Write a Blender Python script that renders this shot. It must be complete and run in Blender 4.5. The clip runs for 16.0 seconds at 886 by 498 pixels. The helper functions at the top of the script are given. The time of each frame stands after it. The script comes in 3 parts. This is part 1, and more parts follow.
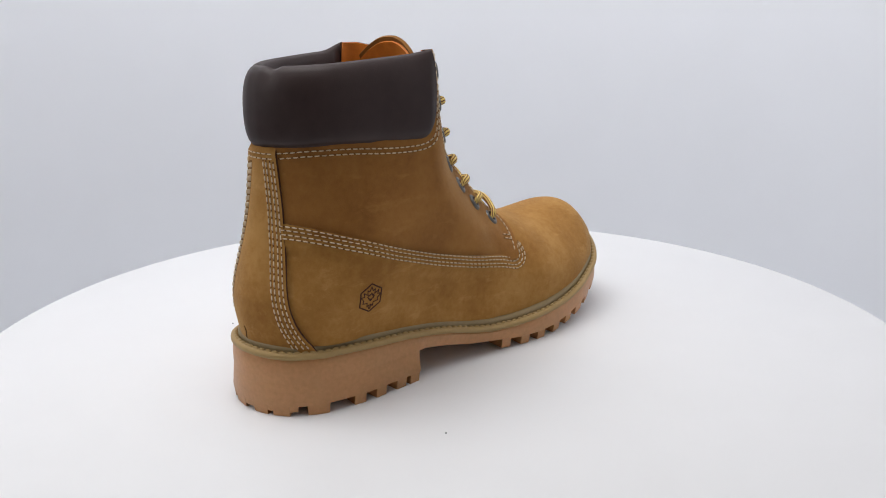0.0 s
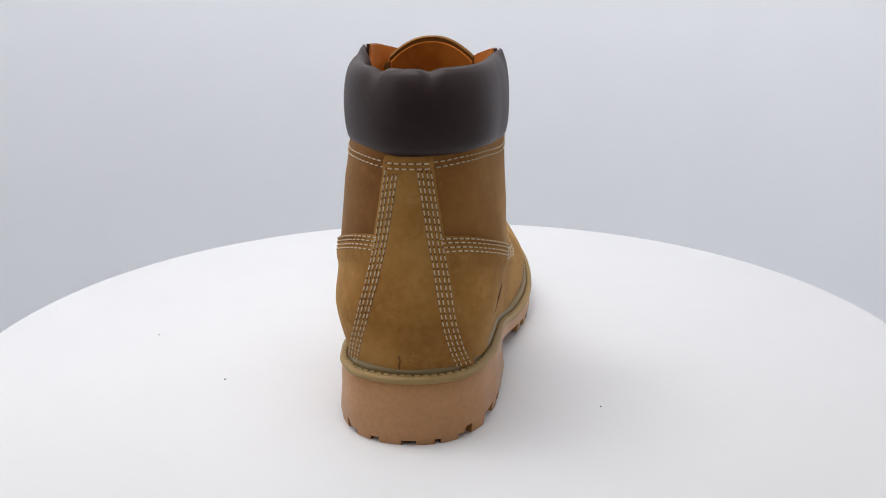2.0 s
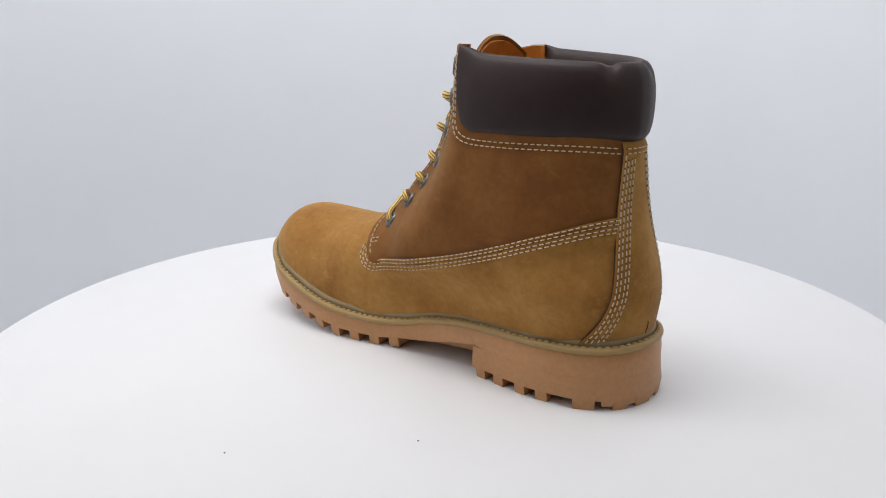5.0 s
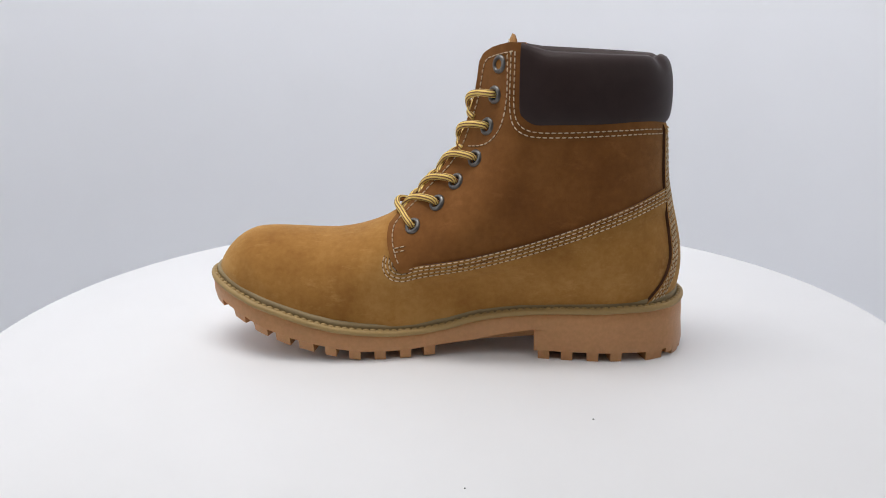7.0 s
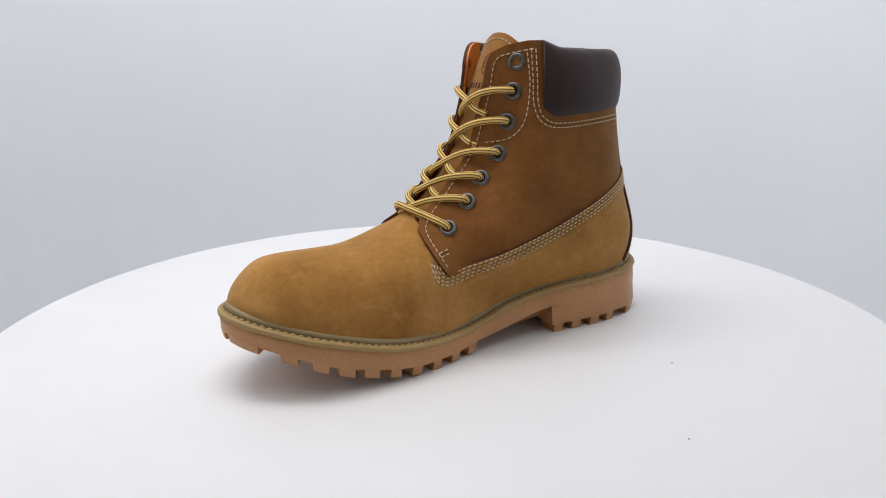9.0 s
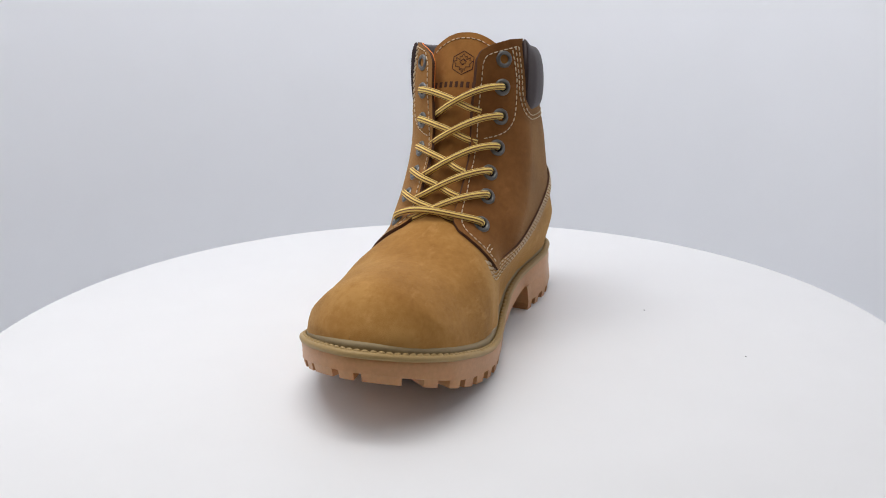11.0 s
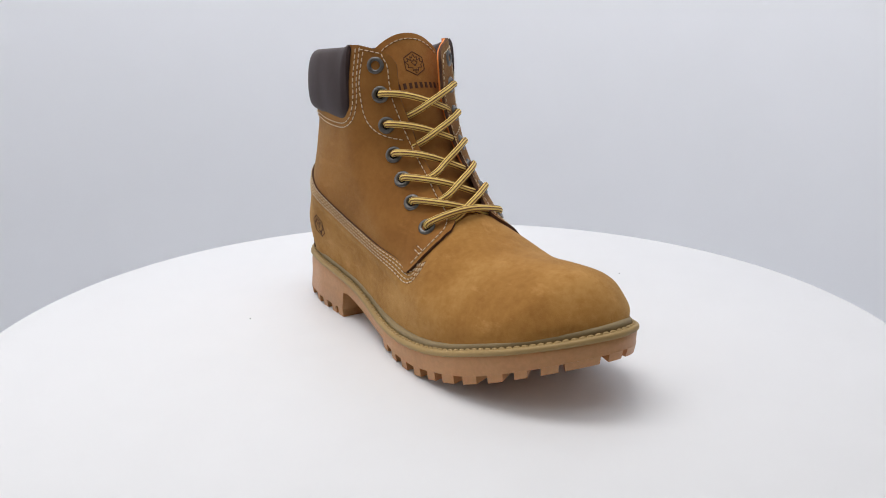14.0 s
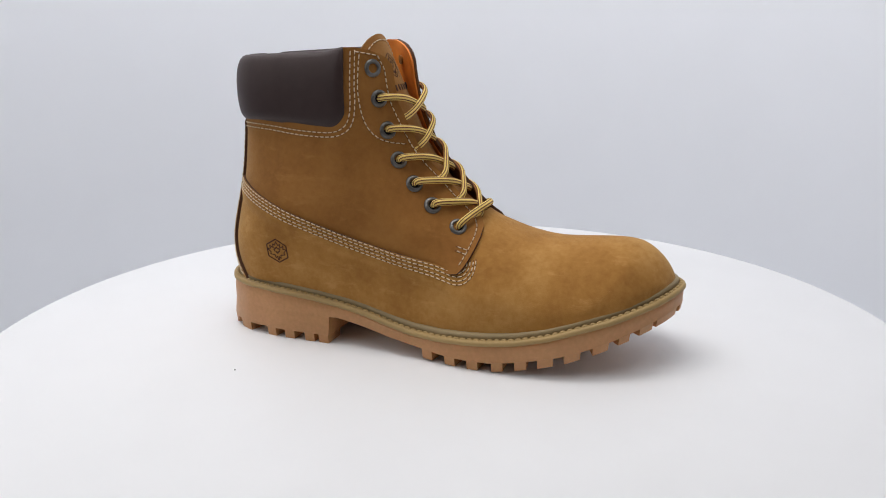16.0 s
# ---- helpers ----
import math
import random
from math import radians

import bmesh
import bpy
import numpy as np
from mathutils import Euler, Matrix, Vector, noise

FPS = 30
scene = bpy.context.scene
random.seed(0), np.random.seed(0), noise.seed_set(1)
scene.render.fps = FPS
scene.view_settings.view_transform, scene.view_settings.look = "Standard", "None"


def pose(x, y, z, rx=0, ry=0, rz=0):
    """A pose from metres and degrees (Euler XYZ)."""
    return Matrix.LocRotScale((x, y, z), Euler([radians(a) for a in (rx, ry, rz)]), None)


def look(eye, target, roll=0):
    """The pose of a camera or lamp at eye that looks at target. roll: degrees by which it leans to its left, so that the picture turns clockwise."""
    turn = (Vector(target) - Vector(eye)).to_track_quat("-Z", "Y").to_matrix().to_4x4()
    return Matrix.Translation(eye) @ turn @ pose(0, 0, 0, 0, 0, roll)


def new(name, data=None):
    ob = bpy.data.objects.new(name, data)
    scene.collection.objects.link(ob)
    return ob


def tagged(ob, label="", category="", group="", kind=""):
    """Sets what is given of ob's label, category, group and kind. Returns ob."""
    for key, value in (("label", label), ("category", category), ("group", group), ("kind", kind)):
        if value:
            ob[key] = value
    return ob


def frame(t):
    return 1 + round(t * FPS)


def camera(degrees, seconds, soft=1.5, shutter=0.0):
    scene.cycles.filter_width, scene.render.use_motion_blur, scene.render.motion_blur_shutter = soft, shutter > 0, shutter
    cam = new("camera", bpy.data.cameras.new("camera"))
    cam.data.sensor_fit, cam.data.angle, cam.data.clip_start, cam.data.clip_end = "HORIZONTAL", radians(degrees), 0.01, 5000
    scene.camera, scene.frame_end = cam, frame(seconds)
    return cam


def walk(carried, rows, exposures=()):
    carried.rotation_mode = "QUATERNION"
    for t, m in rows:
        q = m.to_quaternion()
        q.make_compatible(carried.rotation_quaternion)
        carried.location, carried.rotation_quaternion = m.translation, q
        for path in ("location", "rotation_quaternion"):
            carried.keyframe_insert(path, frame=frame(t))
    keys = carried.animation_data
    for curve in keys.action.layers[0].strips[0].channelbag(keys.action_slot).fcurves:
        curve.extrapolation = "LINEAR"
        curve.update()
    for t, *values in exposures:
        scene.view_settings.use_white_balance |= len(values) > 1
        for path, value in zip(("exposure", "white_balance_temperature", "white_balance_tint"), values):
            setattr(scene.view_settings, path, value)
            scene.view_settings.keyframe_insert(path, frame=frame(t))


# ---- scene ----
# one lens, one still camera over the front of the turntable
cam = camera(56.2, 16.0, soft=1.0)
EYE = pose(0, -0.51, 0.2008, 90 - 15.773, 0, 0.0815) @ pose(0, 0, 0, 0, 0, -0.4956)
walk(cam, [(0, EYE), (16, EYE)])

# the turntable's angle: degrees at the start and degrees a second
TURN_START, TURN_RATE = 45.17, 18.438

# ---- world and lights: a white photo tent lit by soft boxes ----
world = bpy.data.worlds.new("studio")
scene.world = world
world.use_nodes = True
world.node_tree.nodes["Background"].inputs[0].default_value = (0.9, 0.95, 1.0, 1)
world.node_tree.nodes["Background"].inputs[1].default_value = 0.05
scene.view_settings.exposure = 0.0


def soft_box(name, eye, target, sx, sy, watts, colour):
    lamp = bpy.data.lights.new(name, "AREA")
    lamp.shape, lamp.size, lamp.size_y, lamp.energy, lamp.color = "RECTANGLE", sx, sy, watts, colour
    ob = new(name, lamp)
    ob.matrix_world = look(eye, target)
    return ob


soft_box("overhead_soft_box", (-0.12, -0.08, 1.25), (-0.02, -0.02, 0), 1.5, 1.2, 6.8, (1.0, 0.985, 0.97))
# unseen lamp, added to brighten the backdrop paper
soft_box("backdrop_added_fill", (-0.24, 0.04, 1.18), (-0.10, 0.66, 0.28), 0.9, 0.35, 7.6, (1.0, 0.99, 0.985))
soft_box("left_soft_box", (-0.78, -0.34, 0.52), (0, 0, 0.08), 0.5, 0.7, 1.6, (1.0, 0.99, 0.98))
soft_box("right_soft_box", (0.86, -0.62, 0.60), (0, 0, 0.08), 0.6, 0.7, 1.0, (1.0, 0.99, 0.98))


# ---- materials ----
def material(name, colour, rough=0.6, metal=0.0, spread=0.12, scale=60.0, bump=0.1, grain=900.0, spec=0.5, sheen=0.0, tint=None, blotch=18.0):
    """Two scales of colour variation and a fine relief."""
    m = bpy.data.materials.new(name)
    m.use_nodes = True
    n, l = m.node_tree.nodes, m.node_tree.links
    b = n["Principled BSDF"]
    b.inputs["Roughness"].default_value = rough
    b.inputs["Metallic"].default_value = metal
    b.inputs["Specular IOR Level"].default_value = spec
    b.inputs["Sheen Weight"].default_value = sheen
    co = n.new("ShaderNodeTexCoord")
    big, fine = n.new("ShaderNodeTexNoise"), n.new("ShaderNodeTexNoise")
    big.inputs["Scale"].default_value, big.inputs["Detail"].default_value = blotch, 5
    fine.inputs["Scale"].default_value, fine.inputs["Detail"].default_value = scale, 6
    for t in (big, fine):
        l.new(co.outputs["Object"], t.inputs["Vector"])
    mix = n.new("ShaderNodeMix")
    mix.data_type = "FLOAT"
    mix.inputs[0].default_value = 0.45
    l.new(big.outputs["Fac"], mix.inputs[2])
    l.new(fine.outputs["Fac"], mix.inputs[3])
    ramp = n.new("ShaderNodeValToRGB")
    ramp.color_ramp.elements[0].position, ramp.color_ramp.elements[1].position = 0.3, 0.7
    lo = [c * (1 - spread) for c in colour]
    hi = [min(1, c * (1 + spread)) for c in (tint or colour)]
    ramp.color_ramp.elements[0].color, ramp.color_ramp.elements[1].color = (*lo, 1), (*hi, 1)
    l.new(mix.outputs[0], ramp.inputs[0])
    l.new(ramp.outputs[0], b.inputs["Base Color"])
    if bump:
        g = n.new("ShaderNodeTexNoise")
        g.inputs["Scale"].default_value, g.inputs["Detail"].default_value = grain, 4
        l.new(co.outputs["Object"], g.inputs["Vector"])
        bu = n.new("ShaderNodeBump")
        bu.inputs["Strength"].default_value, bu.inputs["Distance"].default_value = bump, 0.0006
        l.new(g.outputs["Fac"], bu.inputs["Height"])
        l.new(bu.outputs[0], b.inputs["Normal"])
    return m


def lace_material():
    """Braided cord: yellow with brown lines that run along it."""
    m = bpy.data.materials.new("lace_braid")
    m.use_nodes = True
    n, l = m.node_tree.nodes, m.node_tree.links
    b = n["Principled BSDF"]
    b.inputs["Roughness"].default_value = 0.75
    uv = n.new("ShaderNodeUVMap")
    uv.uv_map = "UVMap"
    sep = n.new("ShaderNodeSeparateXYZ")
    l.new(uv.outputs[0], sep.inputs[0])

    def calc(op, a, c):
        k = n.new("ShaderNodeMath")
        k.operation = op
        for i, v in enumerate((a, c)):
            if isinstance(v, (int, float)):
                k.inputs[i].default_value = v
            elif v is not None:
                l.new(v, k.inputs[i])
        return k.outputs[0]

    # u: round the cord; v: millimetres along it
    wob = calc("MULTIPLY", calc("SINE", calc("MULTIPLY", sep.outputs[1], 4.2), None), 0.005)
    u = calc("ADD", sep.outputs[0], wob)
    line = calc("FRACT", calc("MULTIPLY", u, 7.0), None)
    ramp = n.new("ShaderNodeValToRGB")
    e = ramp.color_ramp.elements
    e[0].position, e[0].color = 0.0, (0.82, 0.60, 0.17, 1)
    e[1].position, e[1].color = 0.52, (0.78, 0.55, 0.15, 1)
    a = e.new(0.62)
    a.color = (0.13, 0.035, 0.018, 1)
    a = e.new(0.9)
    a.color = (0.15, 0.038, 0.02, 1)
    a = e.new(0.98)
    a.color = (0.82, 0.60, 0.17, 1)
    l.new(line, ramp.inputs[0])
    # a red-brown side of the braid
    side = n.new("ShaderNodeValToRGB")
    f = side.color_ramp.elements
    f[0].position, f[0].color = 0.62, (1, 1, 1, 1)
    f[1].position, f[1].color = 0.7, (0.62, 0.36, 0.33, 1)
    l.new(calc("FRACT", sep.outputs[0], None), side.inputs[0])
    mul = n.new("ShaderNodeMix")
    mul.data_type, mul.blend_type = "RGBA", "MULTIPLY"
    mul.inputs[0].default_value = 1.0
    l.new(ramp.outputs[0], mul.inputs[6])
    l.new(side.outputs[0], mul.inputs[7])
    l.new(mul.outputs[2], b.inputs["Base Color"])
    bu = n.new("ShaderNodeBump")
    bu.inputs["Strength"].default_value, bu.inputs["Distance"].default_value = 0.35, 0.0003
    h = calc("MULTIPLY", calc("SINE", calc("MULTIPLY", u, 44.0), None), calc("SINE", calc("MULTIPLY", sep.outputs[1], 4.2), None))
    l.new(h, bu.inputs["Height"])
    l.new(bu.outputs[0], b.inputs["Normal"])
    return m


def nubuck(name, dark, mean, pale):
    """Oiled nubuck: cloudy tone, brushed nap and pale scuffs."""
    m = material(name, mean, 0.9, spread=0.1, bump=0.28, grain=2400, spec=0.22)
    n, l = m.node_tree.nodes, m.node_tree.links
    b = n["Principled BSDF"]
    co = next(k for k in n if k.type == "TEX_COORD")
    cloud, nap, scuff = (n.new("ShaderNodeTexNoise") for _ in range(3))
    for t, s, d, r in ((cloud, 26, 4, 0.55), (nap, 260, 5, 0.65), (scuff, 95, 7, 0.7)):
        t.inputs["Scale"].default_value, t.inputs["Detail"].default_value, t.inputs["Roughness"].default_value = s, d, r
    stretch = n.new("ShaderNodeMapping")
    stretch.inputs["Scale"].default_value, stretch.inputs["Rotation"].default_value = (0.45, 1.0, 1.2), (0.2, 0.5, 0.3)
    l.new(co.outputs["Object"], stretch.inputs[0])
    l.new(co.outputs["Object"], cloud.inputs["Vector"])
    l.new(co.outputs["Object"], nap.inputs["Vector"])
    l.new(stretch.outputs[0], scuff.inputs["Vector"])
    mix = n.new("ShaderNodeMix")
    mix.data_type = "FLOAT"
    mix.inputs[0].default_value = 0.3
    l.new(cloud.outputs["Fac"], mix.inputs[2])
    l.new(nap.outputs["Fac"], mix.inputs[3])
    tone = n.new("ShaderNodeValToRGB")
    e = tone.color_ramp.elements
    e[0].position, e[0].color = 0.37, (*dark, 1)
    e[1].position, e[1].color = 0.63, (*pale, 1)
    k = e.new(0.5)
    k.color = (*mean, 1)
    l.new(mix.outputs[0], tone.inputs[0])
    marks = n.new("ShaderNodeValToRGB")
    marks.color_ramp.elements[0].position, marks.color_ramp.elements[1].position = 0.57, 0.78
    marks.color_ramp.elements[1].color = (0.6, 0.6, 0.6, 1)
    l.new(scuff.outputs["Fac"], marks.inputs[0])
    out = n.new("ShaderNodeMix")
    out.data_type = "RGBA"
    out.inputs[7].default_value = (pale[0] * 1.35, pale[1] * 1.42, pale[2] * 1.7, 1)
    l.new(marks.outputs[0], out.inputs[0])
    l.new(tone.outputs[0], out.inputs[6])
    l.new(out.outputs[2], b.inputs["Base Color"])
    b.inputs["Sheen Weight"].default_value = 0.20
    b.inputs["Sheen Roughness"].default_value = 0.45
    b.inputs["Sheen Tint"].default_value = (1.0, 0.86, 0.50, 1)
    return m


NUBUCK = nubuck("nubuck_wheat", (0.290, 0.128, 0.027), (0.370, 0.176, 0.042), (0.445, 0.232, 0.066))
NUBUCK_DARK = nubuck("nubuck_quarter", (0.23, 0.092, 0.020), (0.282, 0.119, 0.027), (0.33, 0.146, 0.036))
# slightly redder hide; its darker look in side views is put into the colour
NUBUCK_RED_SHADED = nubuck("nubuck_inner_quarter_shaded", (0.165, 0.060, 0.0135), (0.205, 0.078, 0.0180), (0.25, 0.102, 0.026))
EDGE = material("cut_leather_edge", (0.075, 0.028, 0.011), 0.9, spread=0.2, scale=200, bump=0.3)
COLLAR = material("padded_leather", (0.032, 0.0180, 0.0175), 0.5, spread=0.1, scale=120, bump=0.12, grain=1500, spec=0.28, tint=(0.039, 0.023, 0.022))
LINING = material("orange_lining", (0.78, 0.20, 0.020), 0.55, spread=0.18, scale=140, bump=0.35, grain=700, tint=(0.84, 0.27, 0.035))
GUM = material("gum_rubber", (0.43, 0.210, 0.074), 0.42, spread=0.1, scale=420, bump=0.08, grain=1800, tint=(0.49, 0.24, 0.098))
GUM.node_tree.nodes["Principled BSDF"].inputs["Subsurface Weight"].default_value = 0.08
GUM.node_tree.nodes["Principled BSDF"].inputs["Subsurface Scale"].default_value = 0.004
WELT = material("welt_rubber", (0.35, 0.23, 0.085), 0.55, spread=0.08, scale=200, bump=0.12)
WELT_RIM = material("welt_rim", (0.26, 0.19, 0.092), 0.6, spread=0.1, scale=200, bump=0.12)
THREAD = material("cream_thread", (0.70, 0.57, 0.40), 0.8, spread=0.12, scale=900, bump=0.3)
HOLE = material("needle_hole", (0.15, 0.062, 0.02), 0.95, spread=0.2, scale=300, bump=0)
METAL = material("gunmetal", (0.15, 0.145, 0.14), 0.36, metal=0.9, spread=0.2, scale=400, bump=0.08)
# near-black colour that stands for the shade inside the eyelets
HOLE_SHADE = material("painted_hole_shade", (0.012, 0.009, 0.008), 0.9, spread=0.2, scale=80, bump=0)
STAMP = material("burnt_emblem", (0.060, 0.021, 0.007), 0.9, spread=0.25, scale=300, bump=0.2)
LACE = lace_material()
TABLE = material("white_laminate", (0.77, 0.772, 0.79), 0.45, spread=0.012, scale=30, bump=0.02, grain=300, spec=0.3)
PAPER = material("backdrop_paper", (0.83, 0.85, 0.900), 0.9, spread=0.012, scale=12, bump=0.03, grain=200, spec=0.1, blotch=3)
PLASTER = material("room_plaster", (0.7, 0.7, 0.7), 0.9, spread=0.03, scale=8, bump=0.05, grain=60)
SPECK = material("lint_speck", (0.22, 0.24, 0.23), 0.9, spread=0.2, scale=300, bump=0)


# ---- mesh helpers; boot plans are in millimetres ----
def mesh_of(name, verts, faces, mats, smooth=True, idx=None, tidy=True, mm=True):
    me = bpy.data.meshes.new(name)
    k = 0.001 if mm else 1.0
    me.from_pydata([(float(v[0]) * k, float(v[1]) * k, float(v[2]) * k) for v in verts], [], faces)
    for m in mats if isinstance(mats, (list, tuple)) else [mats]:
        me.materials.append(m)
    if idx is not None:
        me.polygons.foreach_set("material_index", idx)
    if tidy:
        bm = bmesh.new()
        bm.from_mesh(me)
        bmesh.ops.remove_doubles(bm, verts=bm.verts, dist=0.00002)
        bmesh.ops.recalc_face_normals(bm, faces=bm.faces)
        bm.to_mesh(me)
        bm.free()
    me.polygons.foreach_set("use_smooth", [smooth] * len(me.polygons))
    me.update()
    return me


def part(name, me, parent, label=""):
    ob = new(name, me)
    ob.parent = parent
    return tagged(ob, label)


def sharp(me, degrees=35):
    """Keep hard edges hard on a smooth mesh."""
    me.set_sharp_from_angle(angle=radians(degrees))
    return me


def grid_faces(nu, nv, base=0, wrap_u=False, wrap_v=False):
    f = []
    for i in range(nu if wrap_u else nu - 1):
        for j in range(nv if wrap_v else nv - 1):
            a, b = i * nv + j, ((i + 1) % nu) * nv + j
            c, d = ((i + 1) % nu) * nv + (j + 1) % nv, i * nv + (j + 1) % nv
            f.append((base + a, base + b, base + c, base + d))
    return f


def grid_normals(P, flip=1):
    du, dv = np.gradient(P, axis=0), np.gradient(P, axis=1)
    n = np.cross(du, dv) * flip
    return n / np.maximum(np.linalg.norm(n, axis=2, keepdims=True), 1e-9)


def sheet(name, P, N, up, down, mats, rim_mat=None):
    """A leather panel: the grid P, pushed out by up and in by down along N, closed round its rim."""
    nu, nv = P.shape[:2]
    up = np.broadcast_to(np.asarray(up, float), (nu, nv))[..., None]
    top, low = P + N * up, P + N * (up - down)
    verts = list(top.reshape(-1, 3)) + list(low.reshape(-1, 3))
    faces = grid_faces(nu, nv) + [tuple(reversed(f)) for f in grid_faces(nu, nv, nu * nv)]
    k = nu * nv
    ring = [i * nv for i in range(nu)] + [(nu - 1) * nv + j for j in range(1, nv)] + [i * nv + nv - 1 for i in range(nu - 2, -1, -1)] + [j for j in range(nv - 2, 0, -1)]
    n0 = len(faces)
    faces += [(a, b, b + k, a + k) for a, b in zip(ring, ring[1:] + ring[:1])]
    idx = [0] * n0 + [1 if rim_mat else 0] * (len(faces) - n0)
    return sharp(mesh_of(name, verts, faces, [mats] + ([rim_mat] if rim_mat else []), idx=idx, tidy=False), 50)


def fix_normals(me):
    bm = bmesh.new()
    bm.from_mesh(me)
    bmesh.ops.recalc_face_normals(bm, faces=bm.faces)
    bm.to_mesh(me)
    bm.free()
    return me


def along(poly, step=None, count=None):
    """Evenly spaced points on a smooth curve through poly."""
    p = np.array(poly, float)
    for _ in range(3):
        q = np.empty((2 * len(p) - 2, p.shape[1]))
        q[0::2], q[1::2] = 0.75 * p[:-1] + 0.25 * p[1:], 0.25 * p[:-1] + 0.75 * p[1:]
        p = np.vstack([p[:1], q, p[-1:]])
    s = np.concatenate([[0], np.cumsum(np.linalg.norm(np.diff(p, axis=0), axis=1))])
    n = count or max(2, int(round(s[-1] / step)) + 1)
    t = np.linspace(0, s[-1], n)
    return np.stack([np.interp(t, s, p[:, k]) for k in range(p.shape[1])], 1)


def smooth01(v, a, b):
    t = np.clip((np.asarray(v, float) - a) / (b - a), 0, 1)
    return t * t * (3 - 2 * t)


def K(x, *pairs):
    return np.interp(x, [p[0] for p in pairs], [p[1] for p in pairs])


def tube(points, radius, flat=1.0, sides=10, wide=None):
    """Verts, faces and UVs of a cord along points; flat squeezes it across wide."""
    p = np.asarray(points, float)
    tan = np.gradient(p, axis=0)
    tan /= np.linalg.norm(tan, axis=1, keepdims=True)
    s = np.concatenate([[0], np.cumsum(np.linalg.norm(np.diff(p, axis=0), axis=1))])
    verts, uv = [], []
    for i in range(len(p)):
        w = np.asarray(wide[i] if wide is not None else (0, 0, 1), float)
        b = np.cross(tan[i], w)
        b /= max(np.linalg.norm(b), 1e-9)
        w = np.cross(b, tan[i])
        for k in range(sides):
            a = 2 * math.pi * k / sides
            verts.append(p[i] + radius * (math.cos(a) * b + math.sin(a) * flat * w))
            uv.append((k / sides, s[i]))
    n = len(p)
    faces = grid_faces(n, sides, wrap_v=True) + [tuple(range(sides))[::-1], tuple((n - 1) * sides + k for k in range(sides))]
    return verts, faces, uv


# ---- the large structure ----
def disc_mesh(name, profile, mat, seg=160):
    """A turned solid from (radius, height) pairs in metres."""
    verts, n = [], len(profile)
    for i in range(seg):
        a = 2 * math.pi * i / seg
        verts += [(r * math.cos(a), r * math.sin(a), z) for r, z in profile]
    faces = grid_faces(seg, n, wrap_u=True)
    faces += [tuple(i * n for i in range(seg)), tuple(i * n + n - 1 for i in range(seg))]
    return sharp(mesh_of(name, verts, faces, mat, mm=False), 30)


FLOOR_Z = -0.34
turntable = tagged(new("turntable"), "round white laminate turntable with a bare glossy top", "turntable")
part("platter", disc_mesh("platter", [(0.281, -0.018), (0.2945, -0.018), (0.2962, -0.016), (0.2968, -0.0030), (0.2960, -0.0007), (0.2945, 0.0)], TABLE), turntable)
for sx, sy, r in ((-0.088, 0.1155, 0.0006), (-0.027, 0.1855, 0.0005), (-0.097, -0.0967, 0.0006)):
    me = disc_mesh("lint", [(r * 0.9, 0.0), (r, 0.0002), (r * 0.5, 0.0005)], SPECK, 7)
    lint = part("lint", me, turntable, "tiny dark lint speck")
    lint.location = (sx, sy, 0.0)
part("base", disc_mesh("base", [(0.16, FLOOR_Z), (0.16, -0.05), (0.12, -0.03), (0.05, -0.024), (0.05, -0.018)], TABLE, 64), turntable, "white drum base")


def backdrop():
    """A paper sweep: a half round wall behind the table with straight wings, curving into the floor."""
    R, line = 0.66, []
    for y in np.linspace(-0.10, 0.0, 3):
        line.append((R, y))
    for a in np.linspace(0, math.pi, 49)[1:-1]:
        line.append((R * math.cos(a), R * math.sin(a)))
    for y in np.linspace(0.0, -0.10, 3):
        line.append((-R, y))
    prof = [(0.10 * (1 - math.sin(a)), FLOOR_Z + 0.10 * (1 - math.cos(a))) for a in np.linspace(0, math.pi / 2, 7)] + [(0, z) for z in (0.1, 0.3, 0.5, 0.75, 0.95)]
    verts = []
    n = len(line)
    for i, (x, y) in enumerate(line):
        c = np.array((x, y)) / R if y > 0 else np.array((np.sign(x), 0.0))
        for ins, z in prof:
            verts.append((x - c[0] * ins, y - c[1] * ins, z))
        for ins, z in reversed(prof):
            verts.append((x - c[0] * (ins - 0.006), y - c[1] * (ins - 0.006), z - (0.006 if ins > 0.09 else 0)))
    m = 2 * len(prof)
    faces = grid_faces(n, m, wrap_v=True) + [tuple(range(m)), tuple((n - 1) * m + k for k in range(m))]
    ob = new("backdrop", fix_normals(mesh_of("backdrop", verts, faces, PAPER, mm=False, tidy=False)))
    return tagged(ob, "seamless pale blue-white paper backdrop curving round the table", "backdrop", kind="structure")


backdrop()


def slab(name, lo, hi, mat, label, category):
    v = [(x, y, z) for x in (lo[0], hi[0]) for y in (lo[1], hi[1]) for z in (lo[2], hi[2])]
    f = [(0, 1, 3, 2), (4, 6, 7, 5), (0, 4, 5, 1), (2, 3, 7, 6), (0, 2, 6, 4), (1, 5, 7, 3)]
    return tagged(new(name, mesh_of(name, v, f, mat, smooth=False, mm=False)), label, category, kind="structure")


